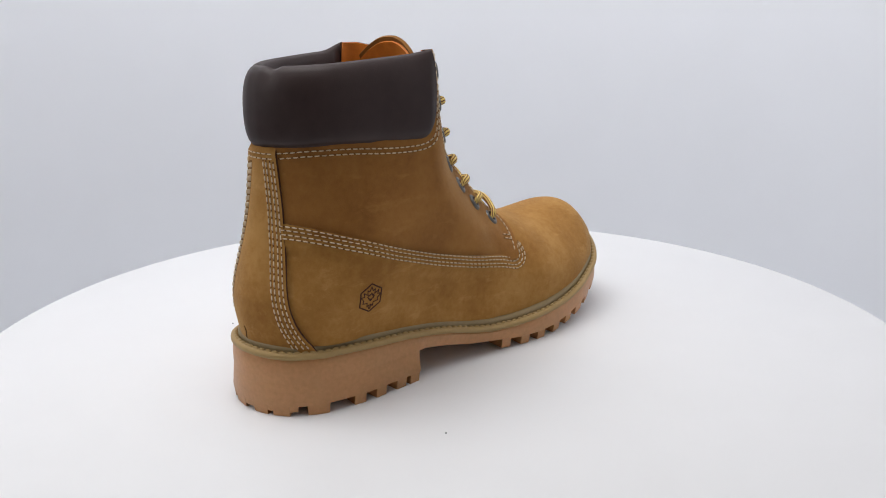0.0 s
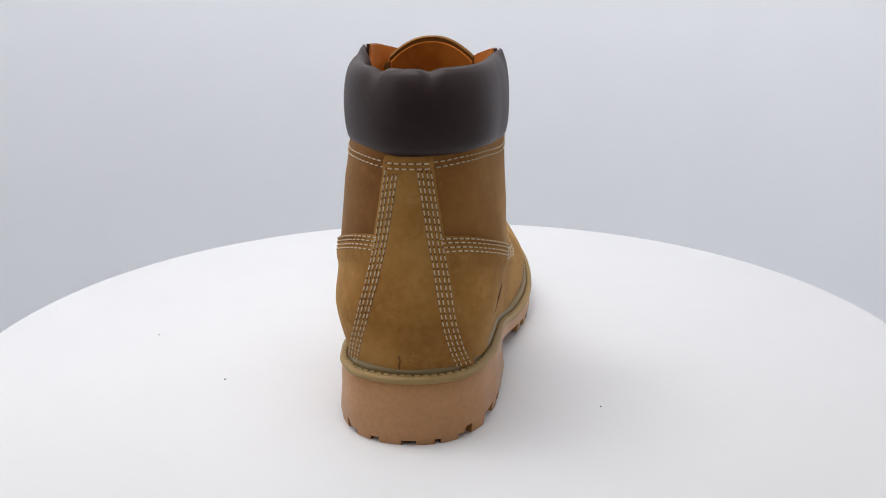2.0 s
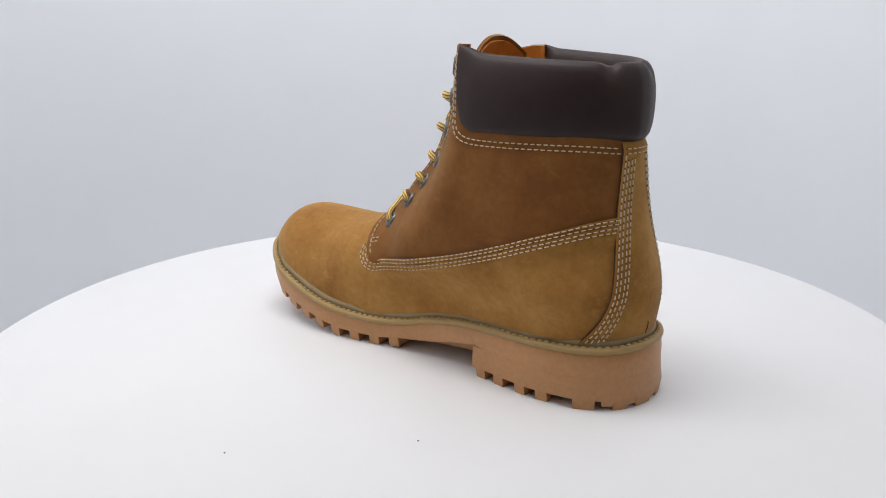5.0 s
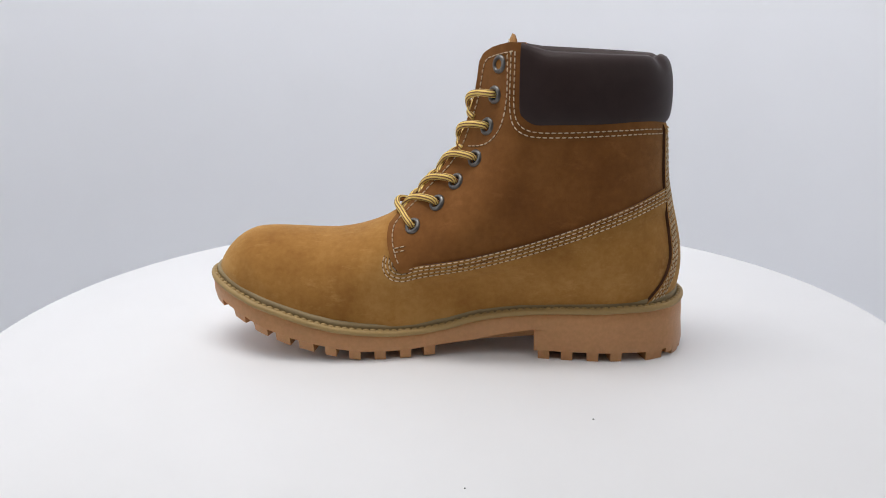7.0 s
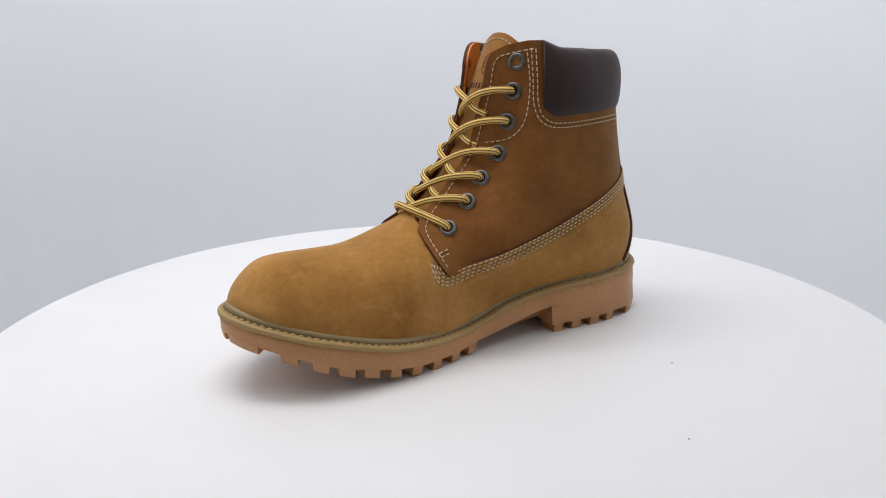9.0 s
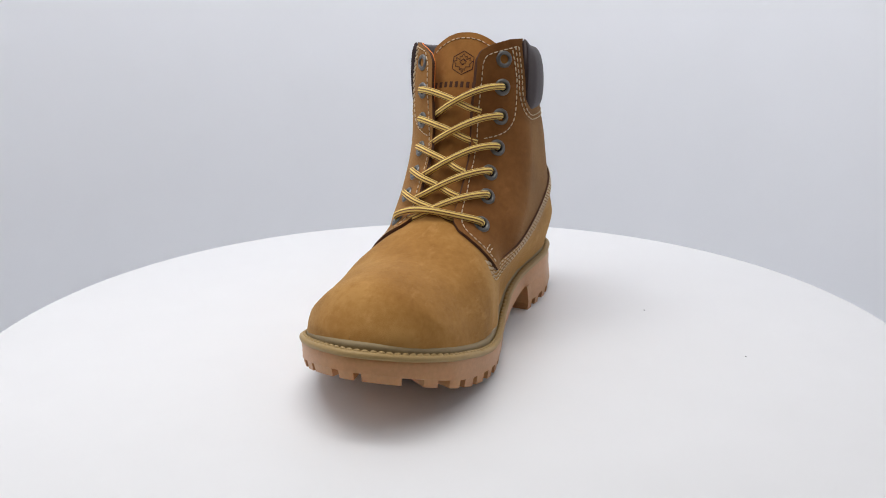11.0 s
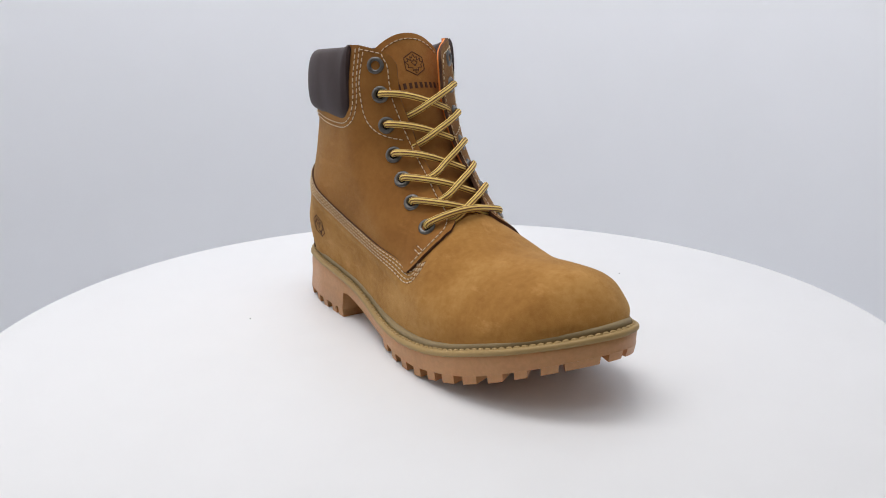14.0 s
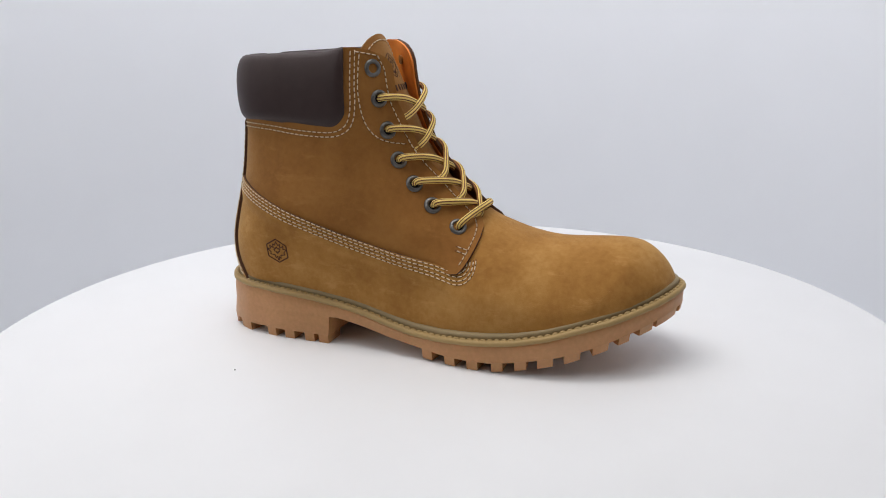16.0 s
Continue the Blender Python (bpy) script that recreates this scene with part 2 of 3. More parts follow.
slab("floor", (-2.2, -2.2, FLOOR_Z - 0.12), (2.2, 2.2, FLOOR_Z - 0.008), PLASTER, "plain pale studio floor", "floor")
slab("ceiling", (-2.2, -2.2, 2.2), (2.2, 2.2, 2.3), PLASTER, "plain white studio ceiling", "ceiling")
slab("wall_north", (-2.2, 2.2, FLOOR_Z - 0.12), (2.2, 2.3, 2.3), PLASTER, "plain white studio wall", "wall")
slab("wall_south", (-2.2, -2.3, FLOOR_Z - 0.12), (2.2, -2.2, 2.3), PLASTER, "plain white studio wall", "wall")
slab("wall_east", (2.2, -2.3, FLOOR_Z - 0.12), (2.3, 2.3, 2.3), PLASTER, "plain white studio wall", "wall")
slab("wall_west", (-2.3, -2.3, FLOOR_Z - 0.12), (-2.2, 2.3, 2.3), PLASTER, "plain white studio wall", "wall")

# ---- the boot: x to the toe, y to the inner side, z up, origin under the turning axis ----
boot = tagged(new("boot"), "wheat nubuck lace-up boot with brown padded collar, gum lug sole", "boot")
IN, OUT = 1, -1  # inner (medial) and outer (lateral) side


def bend(x):
    """The toe's lean to the inner side."""
    return K(x, (80, 0), (118, 3.2), (150, 8.6))


def sole_half(x, side):
    """Half width of the sole's plan."""
    if side == IN:
        return K(x, (-149.6, 0), (-148.3, 10), (-145.2, 18.5), (-139, 27.5), (-125, 36), (-100, 40.5), (-75, 39.5), (-50, 37), (-25, 37.5), (0, 41), (25, 47.5), (45, 52), (60, 53.8), (75, 53.8), (90, 52), (110, 47.2), (125, 37.5), (135, 28.5), (142, 20.5), (146, 13), (147.8, 6), (148.6, 0))
    return K(x, (-149.6, 0), (-148.3, 10), (-145.2, 18.5), (-139, 27.5), (-125, 36), (-100, 41), (-75, 41.5), (-50, 41.5), (-25, 43.5), (0, 48), (25, 52.5), (45, 53.8), (60, 53.2), (75, 51.5), (90, 48.8), (110, 43), (125, 34), (135, 25.5), (142, 17), (146, 9.5), (147.8, 4), (148.6, 0))


def welt_low(x, side):
    z = K(x, (-152, 32), (-141, 31), (-124, 30.5), (-107, 30), (-73, 28), (-56, 26), (-39, 23.5), (-20, 19.5), (-5, 16), (12, 14.5), (29, 14.8), (45, 16.2), (61, 18.3), (78, 22), (95, 27), (113, 32), (134, 38.3), (145, 42), (152, 44))
    return z + side * K(x, (-95, 0), (-45, 1.6), (-20, 2.4), (5, 0.8), (25, 0))


def feather(x, side):
    """Height at which the upper meets the welt."""
    return welt_low(x, side) + K(x, (-150, 8.5), (-120, 7.2), (-50, 6.6), (0, 7.2), (120, 6.6), (145, 6.0))


FRONT = along([(144.6, 38, 68, 0), (144.2, 46, 66, 0), (140.8, 54.5, 64, 0), (133.8, 63.5, 70, 0), (123.5, 70.4, 62, 0), (112, 71.8, 56, 0), (94, 71.0, 50, 0), (80, 70.0, 45, 0), (66, 70, 40, 0),
               (51, 73, 36, 0), (37, 78.5, 40, 0), (28, 84, 46, 0.10), (16, 93, 38, 0.26), (8, 102, 40, 0.29), (-3, 114, 40, 0.29), (-10, 125, 40, 0.29), (-15, 139, 35, 0.30),
               (-19, 151, 32, 0.32), (-21, 161, 28, 0.34), (-23, 175, 26, 0.36), (-25, 215, 26, 0.36)], count=110)
BACK = along([(-142, 25, 42, 0), (-143.2, 34, 42, 0), (-144.8, 43, 42, 0), (-145.8, 53, 44, 0), (-144.2, 68, 48, 0), (-140.8, 82, 54, 0), (-138, 93, 56, 0), (-135.2, 107, 56, 0),
              (-133.3, 128, 54, 0), (-133, 140, 58, 0), (-133.5, 160, 60, 0), (-133.5, 200, 60, 0)], count=70)


def back_x(z):
    return np.interp(z, BACK[:, 1], BACK[:, 0])


def to_curve(x, z, curve):
    """Distances from (x, z) to each piece of a curve, with the piece's radius and openness."""
    a, b = curve[:-1], curve[1:]
    e = b[:, :2] - a[:, :2]
    t = np.clip(((x[..., None] - a[:, 0]) * e[:, 0] + (z[..., None] - a[:, 1]) * e[:, 1]) / (e ** 2).sum(1), 0, 1)
    d = np.hypot(x[..., None] - a[:, 0] - t * e[:, 0], z[..., None] - a[:, 1] - t * e[:, 1])
    return d, a[:, 2] + (b[:, 2] - a[:, 2]) * t, a[:, 3] + (b[:, 3] - a[:, 3]) * t


def half(x, z, side):
    """How far the upper stands out from the boot's middle plane at (x, z)."""
    x, z = np.broadcast_arrays(np.asarray(x, float), np.asarray(z, float))
    if side == IN:
        low = K(x, (-100, 36.5), (-75, 36), (-50, 33.5), (-25, 34), (0, 37), (25, 44.5), (45, 48.5), (60, 49.5), (80, 49.5))
        high = K(z, (40, 42), (60, 45), (80, 45), (100, 43.5), (120, 41.5), (140, 39.5), (160, 38), (186, 34.5))
    else:
        low = K(x, (-100, 36.5), (-75, 37.5), (-50, 37.5), (-25, 39.5), (0, 42.5), (25, 46), (45, 49), (60, 49), (80, 48.5))
        high = K(z, (40, 40.5), (60, 42.0), (80, 43.0), (100, 43), (120, 42), (140, 41), (160, 39.8), (186, 36))
    if side == OUT:
        high = high * (1 - 0.115 * np.exp(-((x + 95) / 25) ** 2) * smooth01(z, 75, 130))
    t = smooth01(z, 28, 66) * (1 - smooth01(x, -5, 55))
    w = low * (1 - t) + high * t
    d, r, k = to_curve(x, z, FRONT)
    if side == OUT:
        r = r * (1 + 0.16 * smooth01(x, 55, 105))[..., None]
    p = 1 - np.minimum(d / r, 1)
    f = np.min(k + (1 - k) * np.maximum(1 - p * p, 0) ** (0.5 + 2.6 * k), axis=-1)
    d, r, k = to_curve(x, z, BACK)
    r = r * (K(z, (45, 0.84), (100, 1.0), (131, 1.08), (148, 0.72)) if side == OUT else K(z, (120, 1.0), (148, 1.12)))[..., None]
    p = 1 - np.minimum(d / r, 1)
    g = np.min(np.maximum(1 - p * p, 0) ** 0.55, axis=-1)
    g = np.where(x < back_x(z), 0, g)
    xs = np.where(x > 100, 100 + (x - 100) * 1.105, x)
    room = sole_half(xs, side) * np.where(x > 100, 0.97, 1) - np.where(x > 100, 0, 1.5) + 16 * smooth01(z - feather(x, side), 1, 18)
    h, room = w * f * g, np.maximum(room, 0)
    soft = 0.5 * (h + room - np.sqrt((h - room) ** 2 + 16.0))
    return np.where(x > 20, np.maximum(h + (soft - h) * smooth01(x, 20, 45), 0), h)


def mid(x, z):
    """The boot's middle plane: the leg is turned a little against the sole, and the toe leans inward."""
    leg = K(x, (-135, -1.6), (-90, -1.8), (-60, 0.3), (-30, 2.2), (0, 3.0), (20, 3.6), (60, 0.5)) * smooth01(z, 40, 90) * (1 - smooth01(z, 112, 160) * smooth01(x, -75, -45))
    ridge = K(x, (15, 0), (60, 3.6), (115, 2.8), (150, 0.4)) * smooth01(z, 36, 68)
    return leg + ridge + bend(x)


def on_upper(x, z, side, off=0.0):
    """Place and outward normal on the upper's side."""
    e = 0.6
    h = half(x, z, side)
    hx = (half(x + e, z, side) - half(x - e, z, side)) / (2 * e)
    hz = (half(x, z + e, side) - half(x, z - e, side)) / (2 * e)
    n = np.stack([-hx, side * np.ones_like(h), -hz], -1)
    n /= np.linalg.norm(n, axis=-1, keepdims=True)
    p = np.stack([np.broadcast_to(x, h.shape), side * h + mid(x, z), np.broadcast_to(z, h.shape)], -1)
    return p + n * np.asarray(off)[..., None] if np.ndim(off) else p + n * off, n


def seam_z(x):
    """The foxing's upper edge."""
    x = np.where(np.asarray(x) < 28, 28 + (np.asarray(x) - 28) * 1.058, x)
    return K(x, (-140, 100.5), (-131, 98.3), (-123, 95.7), (-104, 89.6), (-88, 84), (-71, 78.6), (-55, 73.7), (-39, 69.5), (-22, 65.3), (-5, 61.8), (8, 58.8), (20, 55.3), (26, 54))


def facing_x(z, side=1):
    z = z - (2.4 * smooth01(z, 160, 184) if side > 0 else 0)
    return facing_line(z, side)


def facing_line(z, side):
    """The front edge of the quarter, from the tab's tip up to the top."""
    return K(z, (53.5, 22.5), (56, 25), (60, 27.5), (66, 30), (72, 31.5), (77, 30.8), (81, 27.3), (92, 16), (102, 8), (114, -3), (125, -10), (139, -15), (151, -19), (161, -21), (172, -23), (177, -26), (181, -32), (183.3, -40), (184.6, -47), (186, -50)) - (K(z, (90, 0), (125, 2.2), (150, 3.8), (186, 2.5)) if side < 0 else 0)


def fox_lift(x, z):
    return 1.5 * smooth01(np.asarray(seam_z(x)) - z, -3.0, -0.5) * (1 - smooth01(np.asarray(seam_z(x)) - z, 9, 16)) * (1 - smooth01(x, 8, 26))


def quarter_lift(x, z):
    return 0.2 + 1.8 * smooth01(x + (z - 60) * 0.35, 4, 22) * (1 - 0.35 * smooth01(z, 90, 110))


# vamp and foxing: one continuous leather from the toe round to the heel
for side in (IN, OUT):
    # over the toe, closed on the ridge
    nx, nz = 64, 40
    xs = 28 + (144.2 - 28) * np.sin(np.linspace(0, math.pi / 2, nx))
    P = np.zeros((nx, nz, 3))
    fr = FRONT[(FRONT[:, 0] > 20) & (FRONT[:, 1] < 95)]
    for i, x in enumerate(xs):
        zt = np.interp(-x, -fr[:, 0], fr[:, 1])
        zb = min(feather(x, side) - 1.5, zt - 0.2)
        z = zb + (zt - zb) * np.sin(np.linspace(0, math.pi / 2, nz))
        h = half(np.full(nz, x), z, side)
        h[-1] = 0.0
        P[i] = np.stack([np.full(nz, x), side * h + mid(x, z), z], 1)
    N = grid_normals(P, -side)
    N[:, -1, 1] = 0
    toe_me = fix_normals(sheet("vamp", P, N, 0.0, 1.8, NUBUCK))
    part("vamp", toe_me, boot, "scuffed wheat nubuck toe")
    # along the side to the heel
    nu, nz = 110, 34
    u = np.sin(np.linspace(0, math.pi / 2, nu))
    x0 = 28 + (-145 - 28) * u
    P = np.zeros((nu, nz, 3))
    for i in range(nu):
        zb, zt = feather(x0[i], side) - 1.5, float(seam_z(28 + (float(back_x(99)) + 0.3 - 28) * u[i]))
        if x0[i] > 20:
            zt = zt + (80 - zt) * smooth01(x0[i], 20, 28)
        z = np.linspace(zb, zt, nz)
        x = 28 + (back_x(z) + 0.3 - 28) * u[i]
        P[i] = np.stack([x, side * half(x, z, side) + mid(x, z), z], 1)
    N = grid_normals(P, side)
    lift = fox_lift(P[..., 0], P[..., 2])
    part("foxing", fix_normals(sheet("foxing", P, N, lift, 1.8, NUBUCK, EDGE)), boot)
    # quarter and facing
    nu, nz = 90, 90
    zz = np.concatenate([np.linspace(0, 1, nz)])
    P = np.zeros((nu, nz, 3))
    u = np.concatenate([np.linspace(0, 0.25, 45), np.linspace(0.25, 1, 46)[1:]])
    for j in range(nz):
        z = 53.5 + ((185.8 if side == IN else 183.2) - 53.5) * zz[j]
        xf = facing_x(z, side)
        xb = back_x(z) + 1.5
        if z > 141:
            xb = xb + (-50 - xb) * smooth01(z, 140.5, 152)
        x = xf + (xb - xf) * (np.sin(u * math.pi / 2) * 0.5 + u * 0.5)
        z_here = np.maximum(z, seam_z(x) - 4)
        if z <= 141:
            xb = back_x(z_here) + 1.5
            x = xf + (xb - xf) * (np.sin(u * math.pi / 2) * 0.5 + u * 0.5)
        P[:, j] = np.stack([x, side * half(x, z_here, side) + mid(x, z_here), z_here], 1)
    N = grid_normals(P, side)
    for j in range(nz):
        if P[0, j, 2] > 134:
            N[:, j] = on_upper(P[:, j, 0], P[:, j, 2], side)[1]
    bad = np.linalg.norm(N, axis=2) < 0.5
    for i, j in zip(*np.where(bad)):
        N[i, j] = on_upper(P[i, j, 0], P[i, j, 2], side)[1]
    lift = quarter_lift(P[..., 0], P[..., 2])
    # the inner side takes the copy with side-view darkness in its colour
    part("quarter", fix_normals(sheet("quarter", P, N, lift, 1.9, NUBUCK_RED_SHADED if side == IN else NUBUCK_DARK, EDGE)), boot, "darker brown nubuck quarter with lacing facing")
    # lining inside the quarter
    Q = P[3:, 38:].copy()
    part("lining", fix_normals(sheet("lining", Q, N[3:, 38:], lift[3:, 38:] - 1.95, 1.0, LINING)), boot, "orange leather lining")


# heel back stay
def stay_edge(z, side):
    m = K(z, (34, 31.5), (45, 28.5), (60, 24.5), (80, 20), (98, 16.2), (115, 13.4), (131, 11), (142, 10.5))
    return m + (0 if side == IN else K(z, (60, 0), (131, 0.8)))


def back_point(y, z):
    side = IN if y >= 0 else OUT
    b = float(back_x(z))
    d = 40 * np.linspace(0, 1, 160) ** 2
    h = half(b + d, np.full(160, z), side)
    x = b + np.interp(abs(y), h, d)
    return np.array((x, y + float(mid(x, z)), z))


zs = np.linspace(33.5, 140, 44)
ny = 33
stay = np.zeros((44, ny, 3))
for i, z in enumerate(zs):
    for j, v in enumerate(np.linspace(-1, 1, ny)):
        y = v * stay_edge(z, IN if v >= 0 else OUT)
        stay[i, j] = back_point(y, z)
stay[:, 1:-1] = (stay[:, :-2] + 2 * stay[:, 1:-1] + stay[:, 2:]) / 4
stay_n = grid_normals(stay, 1)
if stay_n[20, 16, 0] > 0:
    stay_n = -stay_n
part("back_stay", fix_normals(sheet("back_stay", stay, stay_n, (1.9 - 2.6 * smooth01(zs, 135.8, 139.5))[:, None], 2.2, NUBUCK, EDGE)), boot, "wheat nubuck heel stay")
for z0, z1 in ((38, 45),):
    pts = [back_point(1.5 + 0.4 * math.sin(z), z) + np.array((-2.0, 0, 0)) for z in np.linspace(z0, z1, 8)]
    v, f, _ = tube(pts, 0.24, sides=6)
    part("crease", mesh_of("crease", v, f, STAMP), boot, "dark slit in the heel leather")


# ---- padded collar ----
def collar():
    path = []
    xe = float(back_x(150)) + 0.25
    for side in (IN, OUT):
        xs = -47 + (xe + 47) * (0.5 - 0.5 * np.cos(np.linspace(0, math.pi, 72)))
        row = [(x, side) for x in xs]
        path += row if side == IN else row[::-1]
    sect = [(-2.4, 0.0), (-0.4, 0.2), (1.4, 1.8), (2.7, 5.0), (3.5, 11), (3.7, 19), (3.2, 27), (1.9, 33.5), (0.0, 37.4), (-2.2, 39.4), (-4.2, 39.9), (-6.0, 38.8), (-8.0, 36), (-9.2, 31), (-9.6, 24), (-9.2, 12), (-8.5, 2), (-6.0, -6), (-3.5, -6)]
    sect = np.vstack([along(sect[:-1], count=34), np.array(sect[-1:])])
    P = np.zeros((len(path), len(sect), 3))
    base = []
    for x, side in path:
        h = float(half(x, 150, side)) - (0.9 * math.exp(-((x + 128) / 12) ** 2) if side == IN else 0)
        base.append((x, side * h + float(mid(x, 150))))
    base = np.array(base)
    for _ in range(2):
        base[1:-1] = (base[:-2] + 2 * base[1:-1] + base[2:]) / 4
    tan = np.gradient(base, axis=0)
    nor = np.stack([tan[:, 1], -tan[:, 0]], 1)
    nor /= np.linalg.norm(nor, axis=1, keepdims=True)
    if nor[20, 1] < 0:
        nor = -nor
    for _ in range(6):
        nor[1:-1] = (nor[:-2] + 2 * nor[1:-1] + nor[2:]) / 4
        nor /= np.linalg.norm(nor, axis=1, keepdims=True)
    rnd = random.Random(4)
    for i, (x, side) in enumerate(path):
        front = smooth01(x, -60, -47)
        end = smooth01(x, -60 if side == IN else -52, -47)
        low = 138.6 + K(x, (-133, -1.2), (-110, 0.6), (-57, 0)) + 10.0 * (1 - math.sqrt(1 - 0.985 * min(1.0, max(0.0, (x + 57.5) / 10.5)) ** 2))
        if side == OUT:
            low -= 2.6 * float(smooth01(x, -112, -66))
        top = K(x, (-137, 177.5), (-125, 178), (-100, 179.3), (-60, 181.6), (-47, 183.6)) + (2.2 * smooth01(x, -66, -47) if side == IN else 0)
        y = base[i, 1]
        # pleats at the back where the pad folds
        dip = 1.9 * math.exp(-((y - 14) / 3.2) ** 2) * (x < -100) + 1.5 * math.exp(-((y + 13) / 3.2) ** 2) * (x < -100)
        for j, (o, zz) in enumerate(sect):
            z = low + (top - low) * zz / 39.9 if zz >= 0 else low + zz
            k = 1 - (0.55 if side == IN else 0.4) * end
            oo = o * k if o > 0 else o * (1 - 0.55 * front)
            if zz > 30:
                z -= dip * smooth01(zz, 30, 39)
                oo -= 0.5 * dip * smooth01(zz, 28, 36)
            oo += 0.25 * math.sin(i * 0.21 + zz * 0.09) * (1 - end)
            P[i, j] = (base[i, 0] + nor[i, 0] * oo, base[i, 1] + nor[i, 1] * oo, z)
    verts = list(P.reshape(-1, 3))
    n, m = P.shape[:2]
    faces = grid_faces(n, m, wrap_v=True) + [tuple(range(m)), tuple((n - 1) * m + k for k in range(m))]
    return part("collar", fix_normals(mesh_of("collar", verts, faces, COLLAR, tidy=False)), boot, "padded dark brown smooth leather collar")


collar()


# ---- tongue ----
TONGUE = along([(31, 79), (17, 87), (6, 98), (-5, 110), (-13, 123), (-19, 137), (-24, 150), (-30.5, 165), (-36.5, 179), (-42.3, 191.8)], count=60)


def on_tongue(y, s, off=0.0):
    """s: 0 at the vamp, 1 at the top."""
    i = s * (len(TONGUE) - 1)
    c = np.array([np.interp(i, range(len(TONGUE)), TONGUE[:, k]) for k in (0, 1)])
    a = np.array([np.interp(max(0, min(len(TONGUE) - 1, i + d)), range(len(TONGUE)), TONGUE[:, k]) for d in (-1, 1) for k in (0, 1)])
    t = (a[2:] - a[:2]) / np.linalg.norm(a[2:] - a[:2])
    nx, nz = t[1], -t[0]
    back = 7.5 * (abs(y) / 24) ** 2
    n = np.array((nx, 15 * y / 24 ** 2, nz))
    n /= np.linalg.norm(n)
    return np.array((c[0] - nx * back, y + float(mid(c[0], c[1])), c[1] - nz * back)) + n * off, n


ns, nyt = 56, 25
P, N = np.zeros((ns, nyt, 3)), np.zeros((ns, nyt, 3))
for j, v in enumerate(np.linspace(-1, 1, nyt)):
    top = 0.985 - 0.062 * abs(v) ** 2.4
    for i in range(ns):
        s = top * i / (ns - 1)
        w = K(s, (0, 20), (0.4, 23), (0.8, 24), (0.93, 23.5), (1.0, 21.5))
        P[i, j], N[i, j] = on_tongue(v * w, s)
part("tongue", fix_normals(sheet("tongue", P, N, 0.0, 1.8, NUBUCK_DARK)), boot, "brown nubuck tongue standing above the lacing")
part("tongue_lining", fix_normals(sheet("tongue_lining", P[18:-1], N[18:-1], -1.85, 1.2, LINING)), boot, "orange tongue lining")
# insole and dark interior floor
ins = []
for x in np.linspace(-132, 40, 30):
    ins.append((x, float(sole_half(x, IN)) - 12, 44.0))
for x in np.linspace(40, -132, 30):
    ins.append((x, -float(sole_half(x, OUT)) + 12, 44.0))
v = ins + [(a, b, c - 4) for a, b, c in ins]
k = len(ins)
part("insole", mesh_of("insole", v, [tuple(range(k)), tuple(range(2 * k - 1, k - 1, -1))] + [(i, (i + 1) % k, k + (i + 1) % k, k + i) for i in range(k)], LINING), boot)


# ---- sole ----
def outline(n=260):
    """The sole's plan, evenly stepped from the heel's back along the inner side to the toe and back."""
    xs = -149.6 + 298.2 * (0.5 - 0.5 * np.cos(np.linspace(0, math.pi, 240)))
    pts = [(x, float(sole_half(x, IN))) for x in xs] + [(x, -float(sole_half(x, OUT))) for x in xs[::-1][1:-1]]
    p = np.array(pts + pts[:1])
    p[:, 1] += bend(p[:, 0])
    for _ in range(5):
        q = p[:-1]
        q = (np.roll(q, 1, 0) + 2 * q + np.roll(q, -1, 0)) / 4
        p = np.vstack([q, q[:1]])
    s = np.concatenate([[0], np.cumsum(np.linalg.norm(np.diff(p, axis=0), axis=1))])
    t = np.linspace(0, s[-1], n, endpoint=False)
    q = np.stack([np.interp(t, s, p[:, k]) for k in (0, 1)], 1)
    for _ in range(3):
        q = (np.roll(q, 1, 0) + 2 * q + np.roll(q, -1, 0)) / 4
    tan = np.roll(q, -1, 0) - np.roll(q, 1, 0)
    nor = np.stack([tan[:, 1], -tan[:, 0]], 1)
    nor /= np.linalg.norm(nor, axis=1, keepdims=True)
    if (nor[:, 1] * q[:, 1]).sum() < 0:
        nor = -nor
    return q, nor, s[-1]


LINE, LNOR, ROUND = outline()
NL = len(LINE)


def mid_side(y):
    """-1 to 1 across the sole, so that the two sides' heights blend."""
    return float(np.clip(y / 20, -1, 1))


def lug_low(x):
    return float(K(x, (0, 1.6), (16, 0.5), (31, 0), (46, 0.5), (60, 2.7), (74, 5.4), (89, 8.8), (104, 13.8), (115, 18), (133, 24.8), (147, 30.2), (152, 32)))


def sole_low(x):
    """Underside of the sole above the lugs, and the arch."""
    return float(K(x, (-60, 18), (-39, 14.2), (-22, 10.3), (-5, 8.2), (3, 7.2), (16, 5.6), (31, 5.2), (46, 5.7), (60, 7.8), (74, 10.4), (89, 13.6), (104, 18.2), (115, 22.2), (133, 29), (147, 34.4), (152, 36)))


def ring_solid(name, rings, mat, sharp_at=40):
    """A solid from closed rings of equal count, capped at both ends."""
    n, m = len(rings), len(rings[0])
    verts = [p for r in rings for p in r]
    faces = grid_faces(n, m, wrap_v=True) + [tuple(range(m)), tuple((n - 1) * m + k for k in range(m))]
    return sharp(fix_normals(mesh_of(name, verts, faces, mat, tidy=False)), sharp_at)


def at_line(i, out, z):
    return (LINE[i, 0] + LNOR[i, 0] * out, LINE[i, 1] + LNOR[i, 1] * out, z)


def wl(i):
    return float(welt_low(LINE[i, 0], mid_side(LINE[i, 1])))


